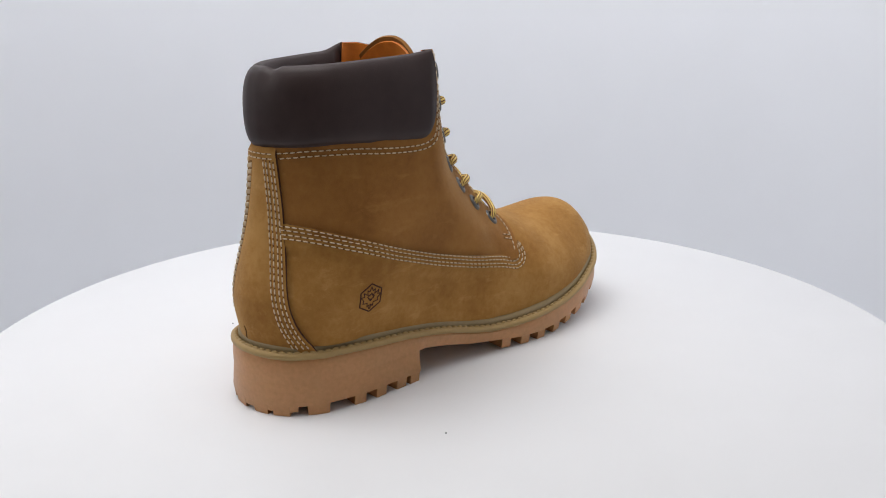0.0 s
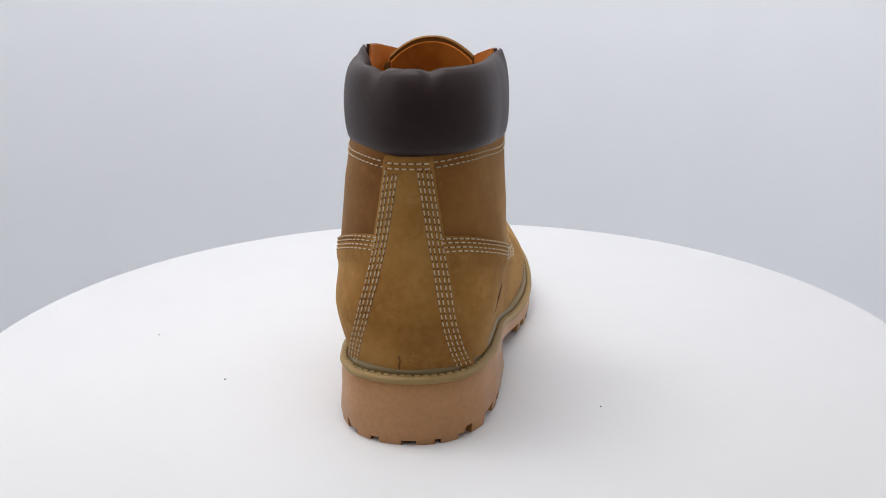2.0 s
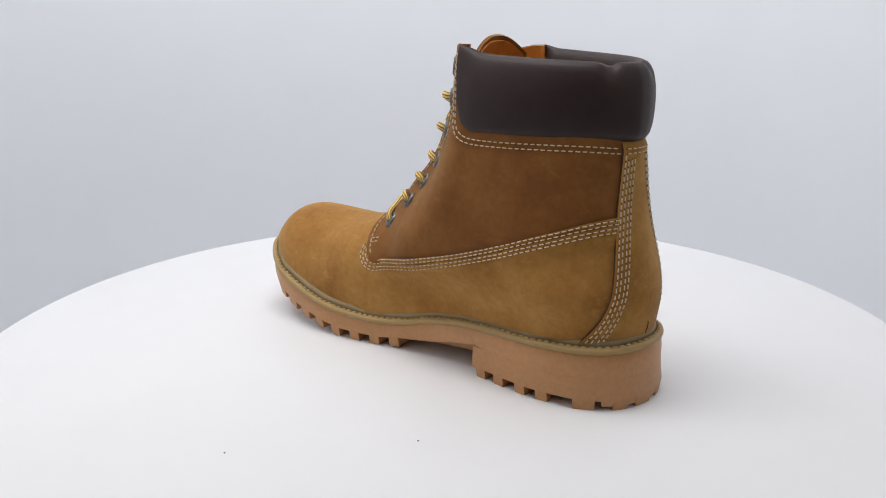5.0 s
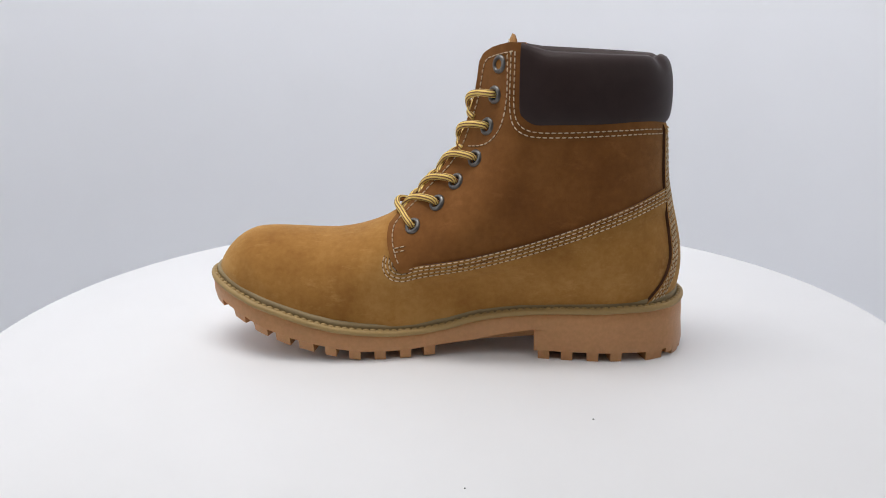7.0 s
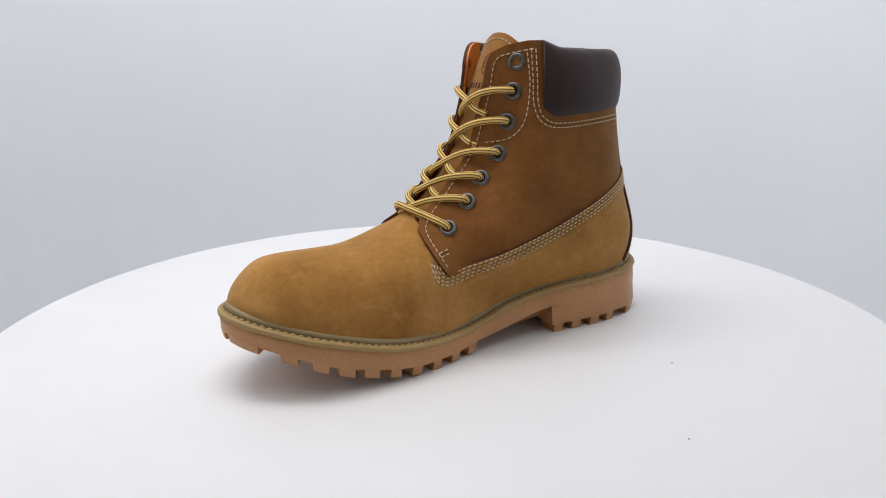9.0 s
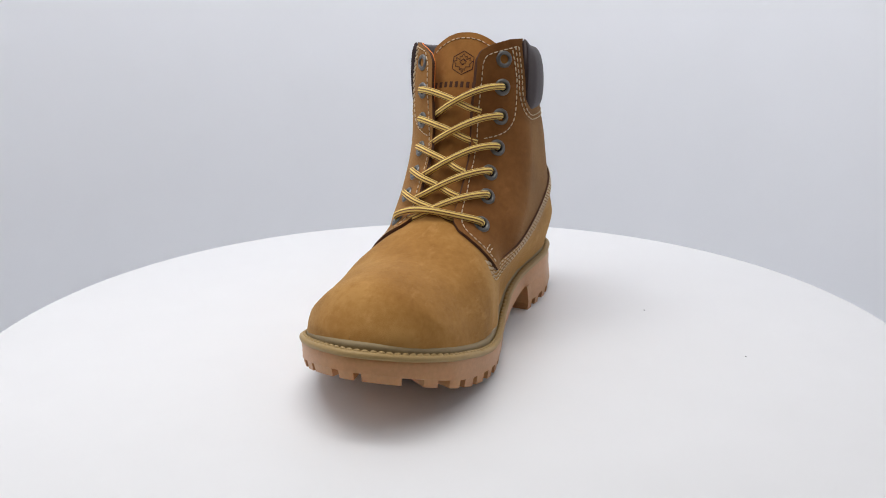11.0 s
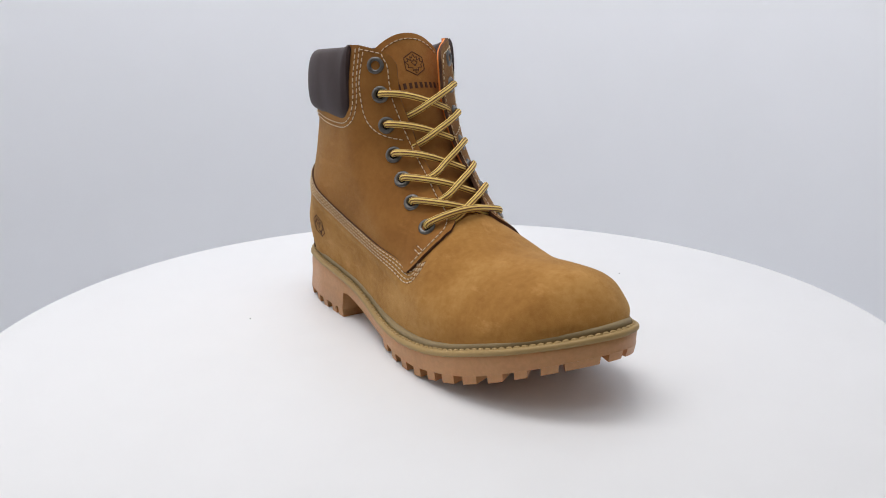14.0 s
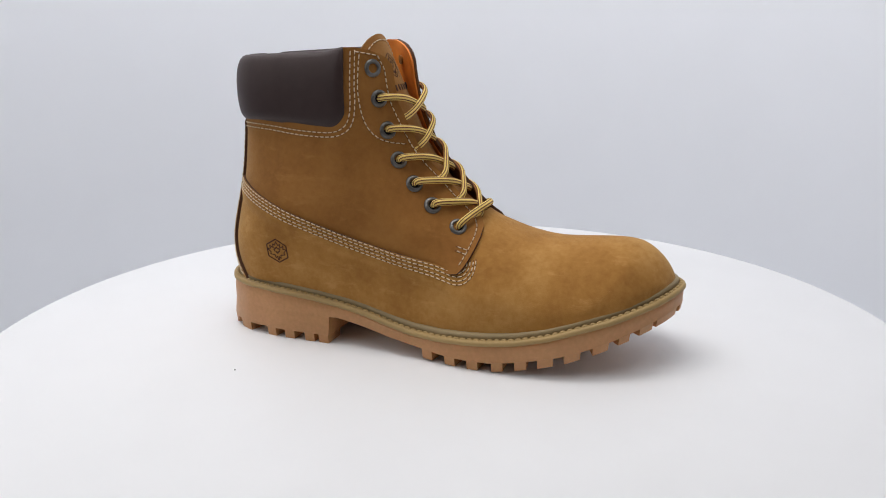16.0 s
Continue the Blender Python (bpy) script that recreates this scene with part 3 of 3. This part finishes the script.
rings = []
for f, o in ((0.0, -1.0), (0.06, -0.25), (0.5, -0.3), (0.9, 0.0), (1.0, -0.5)):
    rings.append([at_line(i, o if LINE[i, 0] > -58 or f > 0.8 else 0.4, sole_low(LINE[i, 0]) * (1 - f) + wl(i) * f) for i in range(NL)])
outsole = part("outsole", ring_solid("outsole", rings, GUM), boot, "tan gum rubber outsole")

# heel block under the sole
HX = -63.0
hl = [i for i in range(NL) if LINE[i, 0] < HX]
start = next(k for k in range(1, len(hl)) if hl[k] - hl[k - 1] > 1)
order = hl[start:] + hl[:start]


def heel_ring(out, z, front):
    ring = [at_line(i, out, z) for i in order]
    a, b = ring[0], ring[-1]
    lean = lambda y: front + 3.0 + y * 0.062
    pa, pb = (lean(a[1]), a[1], z), (lean(b[1]), b[1], z)
    return [pa] + ring + [pb] + [(lean(b[1] + (a[1] - b[1]) * k / 4), b[1] + (a[1] - b[1]) * k / 4, z) for k in (1, 2, 3)]


heel_rings = [heel_ring(1.2, 5.6, HX - 0.5), heel_ring(1.5, 6.2, HX - 0.2), heel_ring(0.4, 17.98, HX)]
part("heel", ring_solid("heel", heel_rings, GUM), outsole)


def lug(idx, low, high, depth, taper=0.7, flare=0.0):
    """A tread block under the rim between two places of the plan."""
    rings = []
    for z_pick, o, inn in ((0, flare - 0.5 - taper, depth - 0.6), (1, flare - 0.42, depth)):
        out_row = [at_line(i, o, (low, high)[z_pick](LINE[i, 0])) for i in idx]
        in_row = [at_line(i, -inn, (low, high)[z_pick](LINE[i, 0])) for i in reversed(idx)]
        if z_pick == 0:
            c = np.mean(out_row + in_row, axis=0)
            out_row = [tuple(np.array(p) * 0.97 + c * 0.03) for p in out_row]
        rings.append(out_row + in_row)
    return ring_solid("lug", rings, GUM, 30)


def span(side, xa, xb):
    """Plan points on one side between two x, with exact ends close to them."""
    return [i for i in range(NL) if LINE[i, 1] * side > 0 and xa <= LINE[i, 0] <= xb]


# finer plan for the blocks
LINE, LNOR, ROUND = outline(900)
NL = len(LINE)
sections = ((1.5, 9.5), (15.5, 24.5), (30.5, 39.5), (45.5, 54.5), (60, 68.5), (74, 83.5), (88.5, 98), (103, 113), (118.5, 128.5))
for side in (IN, OUT):
    for a, b in sections[:-1] + (sections[-1:] if side == IN else ((116.5, 123.5),)):
        idx = span(side, a, b)[::3]
        part("lug", lug(idx, lug_low, lambda x: sole_low(x) + 0.8, 15), outsole)
    for a, b in ((-67.5, -59) if side == IN else (-70.5, -63.2), (-81.5, -73), (-96.5, -87.5), (-110.5, -101.5), (-135, -122.5)):
        idx = span(side, a, b)[::3]
        part("lug", lug(idx, lambda x: 0.0, lambda x: 6.1, 16, 0.5, 1.7), outsole)
# blocks round the toe and the back of the heel
for ya, yb in ((-31, -19.6), (-18, -1), (1.5, 12), (13.6, 33)):
    idx = [i for i in range(NL) if LINE[i, 0] > 127.5 and ya <= LINE[i, 1] <= yb][::3]
    part("lug", lug(idx, lug_low, lambda x: sole_low(x) + 0.8, 13), outsole)
for ya, yb in ((-26, -17.5), (-15, -5), (0.5, 13), (16, 26)):
    idx = [i for i in range(NL) if LINE[i, 0] < -136 and ya <= LINE[i, 1] <= yb]
    idx = sorted(idx, key=lambda i: LINE[i, 1])[::3]
    part("lug", lug(idx, lambda x: 0.0, lambda x: 6.1, 14, 0.5, 1.7), outsole)
idx = [i for i in range(NL) if LINE[i, 0] < -130 and abs(LINE[i, 1]) <= 29]
idx = sorted(idx, key=lambda i: LINE[i, 1])[::4]
part("lug", lug(idx, lambda x: 2.4, lambda x: 6.1, 12, 0.1, 1.6), outsole)
# inner tread under the ball and the heel
for x, y0, y1 in ((20, -20, 20), (50, -22, 22), (80, -20, 20), (-90, -14, 14)):
    lo = 0.02 if x < 0 else lug_low(x) + 0.4
    hi = 6.0 if x < 0 else sole_low(x) + 1.0
    rings = [[(x - 6 + k, y0 + k, z), (x + 6 - k, y0 + k, z), (x + 6 - k, y1 - k, z), (x - 6 + k, y1 - k, z)] for k, z in ((0.8, lo + 0.3), (0, hi))]
    part("lug", ring_solid("lug", rings, GUM, 30), outsole)

# welt: a rounded band with a grooved ledge and a raised inner rim
LINE, LNOR, ROUND = outline(300)
NL = len(LINE)
prof = along([(-0.6, 0.0), (0.7, 0.3), (1.0, 1.6), (0.7, 2.9), (-0.4, 3.5), (-1.6, 3.4), (-2.2, 2.9), (-3.6, 3.0)], count=16)
rows = [[at_line(i, o, wl(i) + z) for i in range(NL)] for o, z in prof]
welt = part("welt", ring_solid("welt", rows + [[at_line(i, -9, wl(i) + 2.9) for i in range(NL)], [at_line(i, -9, wl(i)) for i in range(NL)]], WELT, 60), boot, "olive tan rubber welt")
prof = along([(-3.2, 2.8), (-3.0, 4.4), (-3.3, 5.8), (-4.2, 6.6), (-5.6, 6.7), (-7.6, 6.2)], count=12)
rows = [[at_line(i, o, wl(i) + z) for i in range(NL)] for o, z in prof]
part("rim", ring_solid("rim", rows + [[at_line(i, -9, wl(i) + 2.95) for i in range(NL)]], WELT_RIM, 60), welt, "grey-olive inner welt rim")
# scalloped beads along the ledge
v, f = [], []
for a in np.linspace(0, math.pi, 7):
    for b in np.linspace(0, math.pi, 5):
        v.append((2.05 * math.cos(a), 1.25 * math.sin(a) * math.cos(b), 1.35 * math.sin(a) * math.sin(b)))
bead_me = mesh_of("bead", v, grid_faces(7, 5), WELT)
step = ROUND / 164
s = np.concatenate([[0], np.cumsum(np.linalg.norm(np.diff(np.vstack([LINE, LINE[:1]]), axis=0), axis=1))])
for k in range(164):
    t = k * step
    i = int(np.interp(t, s, range(NL + 1))) % NL
    fr = np.interp(t, s, range(NL + 1)) % 1
    p = np.array(at_line(i, -1.9, wl(i) + 3.0)) * (1 - fr) + np.array(at_line((i + 1) % NL, -1.9, wl((i + 1) % NL) + 3.0)) * fr
    q = np.array(at_line((i + 1) % NL, -1.9, wl((i + 1) % NL))) - np.array(at_line(i, -1.9, wl(i)))
    ob = part("bead", bead_me, welt)
    X = Vector(q).normalized()
    Y = Vector((0, 0, 1)).cross(X).normalized()
    Z = X.cross(Y)
    ob.matrix_local = Matrix.Translation(Vector(p * 0.001)) @ Matrix((X, Y, Z)).transposed().to_4x4()


# ---- seams: rows of thread with needle holes between ----
def stitches(name, rows, parent, dash=2.6, gap=0.95, width=0.34):
    """rows: lists of (points, normals). Each stitch is a small rounded bar."""
    verts, faces, idx = [], [], []

    def bar(a, b, n, w, h, mat):
        t = b - a
        ln = np.linalg.norm(t)
        if ln < 1e-6:
            return
        t = t / ln
        c = np.cross(n, t)
        c /= max(np.linalg.norm(c), 1e-9)
        k = len(verts)
        for f, sc, up in ((0, 0.45, -0.25), (0.2, 1, 0.75), (0.8, 1, 0.75), (1, 0.45, -0.25)):
            o = a + t * ln * f
            for u, v_ in ((-1, -0.8), (-0.6, 1), (0.6, 1), (1, -0.8)):
                verts.append(o + c * u * w * sc + n * (v_ * h * max(sc, 0.5) + up * h))
        for i in range(3):
            for j in range(4):
                faces.append((k + i * 4 + j, k + (i + 1) * 4 + j, k + (i + 1) * 4 + (j + 1) % 4, k + i * 4 + (j + 1) % 4))
                idx.append(mat)
        faces.append((k, k + 1, k + 2, k + 3))
        faces.append((k + 12, k + 13, k + 14, k + 15))
        idx.extend((mat, mat))

    rnd = random.Random(11)
    for P_, N_ in rows:
        P_, N_ = np.asarray(P_), np.asarray(N_)
        s_ = np.concatenate([[0], np.cumsum(np.linalg.norm(np.diff(P_, axis=0), axis=1))])
        t = rnd.uniform(0, 1)
        while t + dash < s_[-1]:
            a, b, m_, e_ = [np.array([np.interp(q, s_, P_[:, k]) for k in range(3)]) for q in (t, t + dash, t + dash / 2, t + dash + gap)]
            n = np.array([np.interp(t + dash / 2, s_, N_[:, k]) for k in range(3)])
            n /= np.linalg.norm(n)
            j = rnd.uniform(-0.06, 0.06)
            bar(a + n * 0.12 + j, b + n * 0.12 - j, n, width, 0.26, 0)
            bar(b - (b - a) * 0.02, e_ + (b - a) * 0.02, n, width * 1.05, 0.10, 1)
            t += dash + gap
    return part(name, fix_normals(mesh_of(name, verts, faces, [THREAD, HOLE], idx=idx, tidy=False)), parent, "cream thread stitching")


def row_on(curve, side, lift, step=1.5):
    c = along(curve, step=step)
    p, n = on_upper(c[:, 0], c[:, 1], side)
    l_ = np.asarray(lift(c[:, 0], c[:, 1])) if callable(lift) else lift
    return p + n * (l_[:, None] if np.ndim(l_) else l_), n


for side in (IN, OUT):
    # four rows under the foxing's edge, curling round the tab's tip
    for d, r in ((1.2, 4.9), (3.1, 6.7), (5.3, 8.7), (7.3, 10.3)):
        xs = np.linspace(-133, 20, 40)
        base = [(x, float(seam_z(x)) - d) for x in xs]
        z_end = base[-1][1]
        curl = [(22.5 + r * math.cos(a), z_end + r + r * math.sin(a)) for a in np.linspace(-math.pi / 2 + 0.25, 0.45, 8)]
        stitches("stitching", [row_on(base + curl, side, lambda x, z: fox_lift(x, z))], boot)
    # along the facing's edge
    edge = [(float(facing_x(z, side)) - 3.4, z) for z in list(np.linspace(58, 78, 8)) + list(np.linspace(84, 176, 20))] + [(-31, 177.6), (-36.5, 179.6), (-43, 181.0)]
    # the loop round the upper eyelets
    loop = [(-39.7, 180), (-40, 170), (-40, 158), (-38.8, 147), (-35.5, 136.5), (-29.5, 129.5), (-22.8, 126.8), (-15.5 if side == IN else -17.5, 125.8)]
    rows_ = [row_on(edge, side, quarter_lift), row_on(loop, side, quarter_lift), row_on([(26, 63.5), (22, 64.6), (17, 66)], side, quarter_lift), row_on([(26, 65.6), (22, 66.7), (17, 68)], side, quarter_lift)]
    stitches("stitching", rows_, boot)
    # two rows beside and under the collar
    ra = [(-44.0, 181.5), (-43.8, 165), (-43.6, 150), (-45.5, 141.5), (-51.5, 137.4), (-60, 136.4), (-80, 136.6), (-100, 137.0), (-120, 136.8), (-130.5, 135.2)]
    rb = [(-41.8, 182), (-41.6, 165), (-41.2, 149.5), (-43.2, 139.5), (-50.5, 134.8), (-60, 133.8), (-80, 134.0), (-100, 134.4), (-120, 134.2), (-130.5, 132.6)]
    if side == OUT:
        ra, rb = [[(x, z - 2.6 * float(smooth01(x, -112, -66)) * (z < 160)) for x, z in r_] for r_ in (ra, rb)]
    stitches("stitching", [row_on(ra, side, quarter_lift), row_on(rb, side, quarter_lift)], boot)
    # four rows down each edge of the heel stay
    for d in (1.5, 3.2, 5.2, 6.9):
        pts, nrm = [], []
        for z in np.linspace(36, 132, 60):
            y = side * (float(stay_edge(z, side)) - d)
            i = np.interp(z, zs, range(44))
            j = (side * (1 - d / float(stay_edge(z, side))) + 1) / 2 * (ny - 1)
            i0, j0 = min(int(i), 42), min(int(j), ny - 2)
            fi, fj = i - i0, j - j0
            mixw = lambda A: (A[i0, j0] * (1 - fi) * (1 - fj) + A[i0 + 1, j0] * fi * (1 - fj) + A[i0, j0 + 1] * (1 - fi) * fj + A[i0 + 1, j0 + 1] * fi * fj)
            n = mixw(stay_n)
            pts.append(mixw(stay) + n * 1.9)
            nrm.append(n)
        stitches("stitching", [(pts, nrm)], boot)
# rows across the top of the heel stay and along the tongue's edge
pts, nrm = [], []
for dz in (132.6, 135.6):
    i = int(np.interp(dz, zs, range(44)))
    pts.append(stay[i, 2:-2] + stay_n[i, 2:-2] * 1.9)
    nrm.append(stay_n[i, 2:-2])
stitches("stitching", list(zip(pts, nrm)), boot)
pts = []
for v_ in np.linspace(-1, 1, 40):
    s_ = 0.957 - 0.062 * abs(v_) ** 2.4
    pts.append(on_tongue(v_ * K(s_, (0.8, 22), (0.93, 21.5), (1.0, 20)), s_))
stitches("stitching", [([p for p, n in pts], [n for p, n in pts])], boot)


# ---- emblem: a hexagon with a leaf, burnt into the outer side and stamped on the tongue ----
def ribbon(points, normals, width, closed=True):
    p, n = np.asarray(points), np.asarray(normals)
    t = (np.roll(p, -1, 0) - np.roll(p, 1, 0)) if closed else np.gradient(p, axis=0)
    c = np.cross(n, t)
    c /= np.maximum(np.linalg.norm(c, axis=1, keepdims=True), 1e-9)
    verts = []
    for k in range(len(p)):
        for o, u in ((-1, -0.25), (-0.7, 0.2), (0.7, 0.2), (1, -0.25)):
            verts.append(p[k] + c[k] * o * width / 2 + n[k] * u)
    return verts, grid_faces(len(p), 4, wrap_u=closed)


LEAF = [(0, 5.0), (0.9, 3.0), (2.0, 3.7), (1.8, 1.6), (3.9, 2.9), (3.4, 1.2), (5.2, 1.0), (3.6, -0.7), (4.0, -1.9), (1.6, -2.2), (1.4, -4.0), (0.4, -2.9), (0.3, -5.0)]
LEAF = LEAF + [(-x, y) for x, y in reversed(LEAF[1:])]
HEX = [(8 * math.sin(math.pi / 3 * k), 8 * math.cos(math.pi / 3 * k)) for k in range(6)]


def dense(poly, n=6):
    p = np.array(poly + poly[:1], float)
    return np.vstack([p[k] + (p[k + 1] - p[k]) * np.linspace(0, 1, n, endpoint=False)[:, None] for k in range(len(poly))])


def emblem(place, name, size=1.0, width=0.95):
    verts, faces = [], []
    for poly, w in ((HEX, width), ([(x * 1.28, y * 1.28) for x, y in LEAF], width * 0.7), ([(x * 0.45, y * 0.45 + 0.6) for x, y in LEAF], width * 0.6)):
        d = dense(poly) * size
        q = [place(a, b) for a, b in d]
        v_, f_ = ribbon([k[0] for k in q], [k[1] for k in q], w)
        faces += [tuple(i + len(verts) for i in k) for k in f_]
        verts += v_
    return part(name, fix_normals(mesh_of(name, verts, faces, STAMP, tidy=False)), boot, "dark burnt-in hexagon emblem with a leaf")


emblem(lambda a, b: tuple(np.asarray(q) for q in on_upper(-96.9 + a, 58.2 + b, OUT)), "emblem")
TLEN = float(np.linalg.norm(np.diff(TONGUE, axis=0), axis=1).sum())
emblem(lambda a, b: on_tongue(a + 0.5, 1 - (22.5 - b) / TLEN), "tongue_emblem", 0.98, 0.7)
# the unreadable maker's line on the tongue: plain bars
for k in range(10):
    y = -17.1 + k * 3.8
    q = [on_tongue(y + a, 1 - (36.8 - b) / TLEN, 0.0) for a, b in ((0, -1.9), (0, 0), (0, 1.9))]
    v_, f_ = ribbon([p for p, n in q], [n for p, n in q], 2.5, closed=False)
    part("bar", fix_normals(mesh_of("bar", v_, f_, STAMP, tidy=False)), boot, "faint stamped bar")

# ---- eyelets ----
EYES = {IN: [(-35, 173.6), (-32.5, 156.5), (-28.3, 138.5), (-21.3, 120), (-10, 106), (0.7, 93), (14.8, 78.3)],
        OUT: [(-33.7, 171), (-30.6, 153.4), (-26.2, 134.8), (-20, 117), (-10.2, 103), (1.3, 90.2), (16.8, 77.3)]}
prof = along([(2.7, -1.0), (2.7, 0.4), (3.1, 1.1), (3.9, 1.3), (4.9, 0.9), (5.4, 0.1), (5.4, -0.6)], count=14)
v = [(r * math.cos(2 * math.pi * k / 28), r * math.sin(2 * math.pi * k / 28), z) for k in range(28) for r, z in prof]
eye_me = mesh_of("eyelet", v, grid_faces(28, 14, wrap_u=True), METAL)
# solid plugs for the holes: near-black paints their shade, tan the see-through top pair
v = [(2.75 * math.cos(2 * math.pi * k / 20), 2.75 * math.sin(2 * math.pi * k / 20), z) for z in (-4.2, 0.05) for k in range(20)]
hole_faces = [tuple(range(19, -1, -1)), tuple(range(20, 40))] + [(k, (k + 1) % 20, 20 + (k + 1) % 20, 20 + k) for k in range(20)]
plug_shade, plug_tan = mesh_of("eyelet_plug", v, hole_faces, HOLE_SHADE, smooth=False), mesh_of("eyelet_plug", v, hole_faces, NUBUCK_DARK, smooth=False)
HOLES = {}
for side in (IN, OUT):
    for k, (x, z) in enumerate(EYES[side]):
        p, n = on_upper(x, z, side)
        p = p + n * float(quarter_lift(x, z))
        HOLES[side, k] = (p, n)
        m = Matrix.Translation(Vector(p * 0.001)) @ Vector(n).to_track_quat("Z", "Y").to_matrix().to_4x4()
        ob = part("eyelet", eye_me, boot, "round gunmetal eyelet")
        ob.matrix_local = m
        hole = part("eyelet_plug", plug_tan if k == 0 else plug_shade, ob)

# ---- laces ----
def lace(points, name="lace"):
    c = along(points, step=0.9)
    wide = []
    for p in c:
        o = np.array((1.0, p[1] * 0.03, 0.35))
        wide.append(o / np.linalg.norm(o))
    verts, faces, uv = tube(c, 2.15, flat=0.78, sides=12, wide=wide)
    me = mesh_of(name, verts, faces, LACE, tidy=False)
    layer = me.uv_layers.new(name="UVMap")
    for poly in me.polygons:
        us = [uv[i][0] for i in poly.vertices]
        for li, vi in zip(poly.loop_indices, poly.vertices):
            u = uv[vi][0]
            if max(us) - min(us) > 0.5 and u < 0.5:
                u += 1.0
            layer.data[li].uv = (u, uv[vi][1])
    return part(name, fix_normals(me), boot, "yellow and brown striped cord lace")


for k in range(1, 6):
    for side in (OUT, IN):
        p, n = HOLES[side, k]
        p2, n2 = HOLES[-side, k + 1]
        drop = 10.0 if side == OUT else 15.5
        drop *= K(k, (1, 1.0), (3, 0.95), (5, 0.75))
        up = 1.6 if side == OUT else 4.4
        z0 = p[2]
        a = p - n * 1.6
        b = p + n * 3.0 + np.array((0.8, 0, 0.8))
        bulge = 1.5 if k >= 3 else 0.3
        def xz(frac, ahead):
            z = z0 - drop * frac
            return float(facing_x(z, side if frac < 0.3 else -side if frac > 0.7 else 1)) + ahead - (1.5 if 0.3 <= frac <= 0.7 else 0), z
        x1, z1 = xz(-0.05, 3.4)
        c = (0.5 * (p + n * 4.0)[0] + 0.5 * x1 + 1.2, side * 20.5 + 1.8, z1 + bulge)
        d = (x1 + 0.8, side * 12.0 + 1.8, xz(0.12, 0)[1] + bulge)
        x2, z2 = xz(0.5, up)
        e = (x2, 1.8, z2 + 0.5 * bulge)
        x3, z3 = xz(0.85, 0.9 if side == OUT else 2.6)
        g = (x3, -side * 9.0 + 1.8, z3)
        x4, z4 = xz(1.12, -4.0)
        h_ = (x4, -side * 15.5 + 1.8, z4)
        lace([a, b, c, d, e, g, h_])
p, n = HOLES[OUT, 6]
q, m = HOLES[IN, 6]
lace([p - n * 1.6, p + n * 2.4 + np.array((1, 0, 1)), (24.5, -17, 85.5), (28.5, -8, 88.3), (29.5, 0, 88.9), (28.5, 9, 88.0), (24, 18, 85.6), q + m * 2.4 + np.array((1, 0, 1)), q - m * 1.6])


# ---- what moves: the turntable and the boot on it turn together at one rate ----
def motions():
    rows = [(t, pose(0, 0, 0, 0, 0, TURN_START + TURN_RATE * t)) for t in np.linspace(0, 16, 17)]
    walk(turntable, rows)
    walk(boot, rows)


motions()
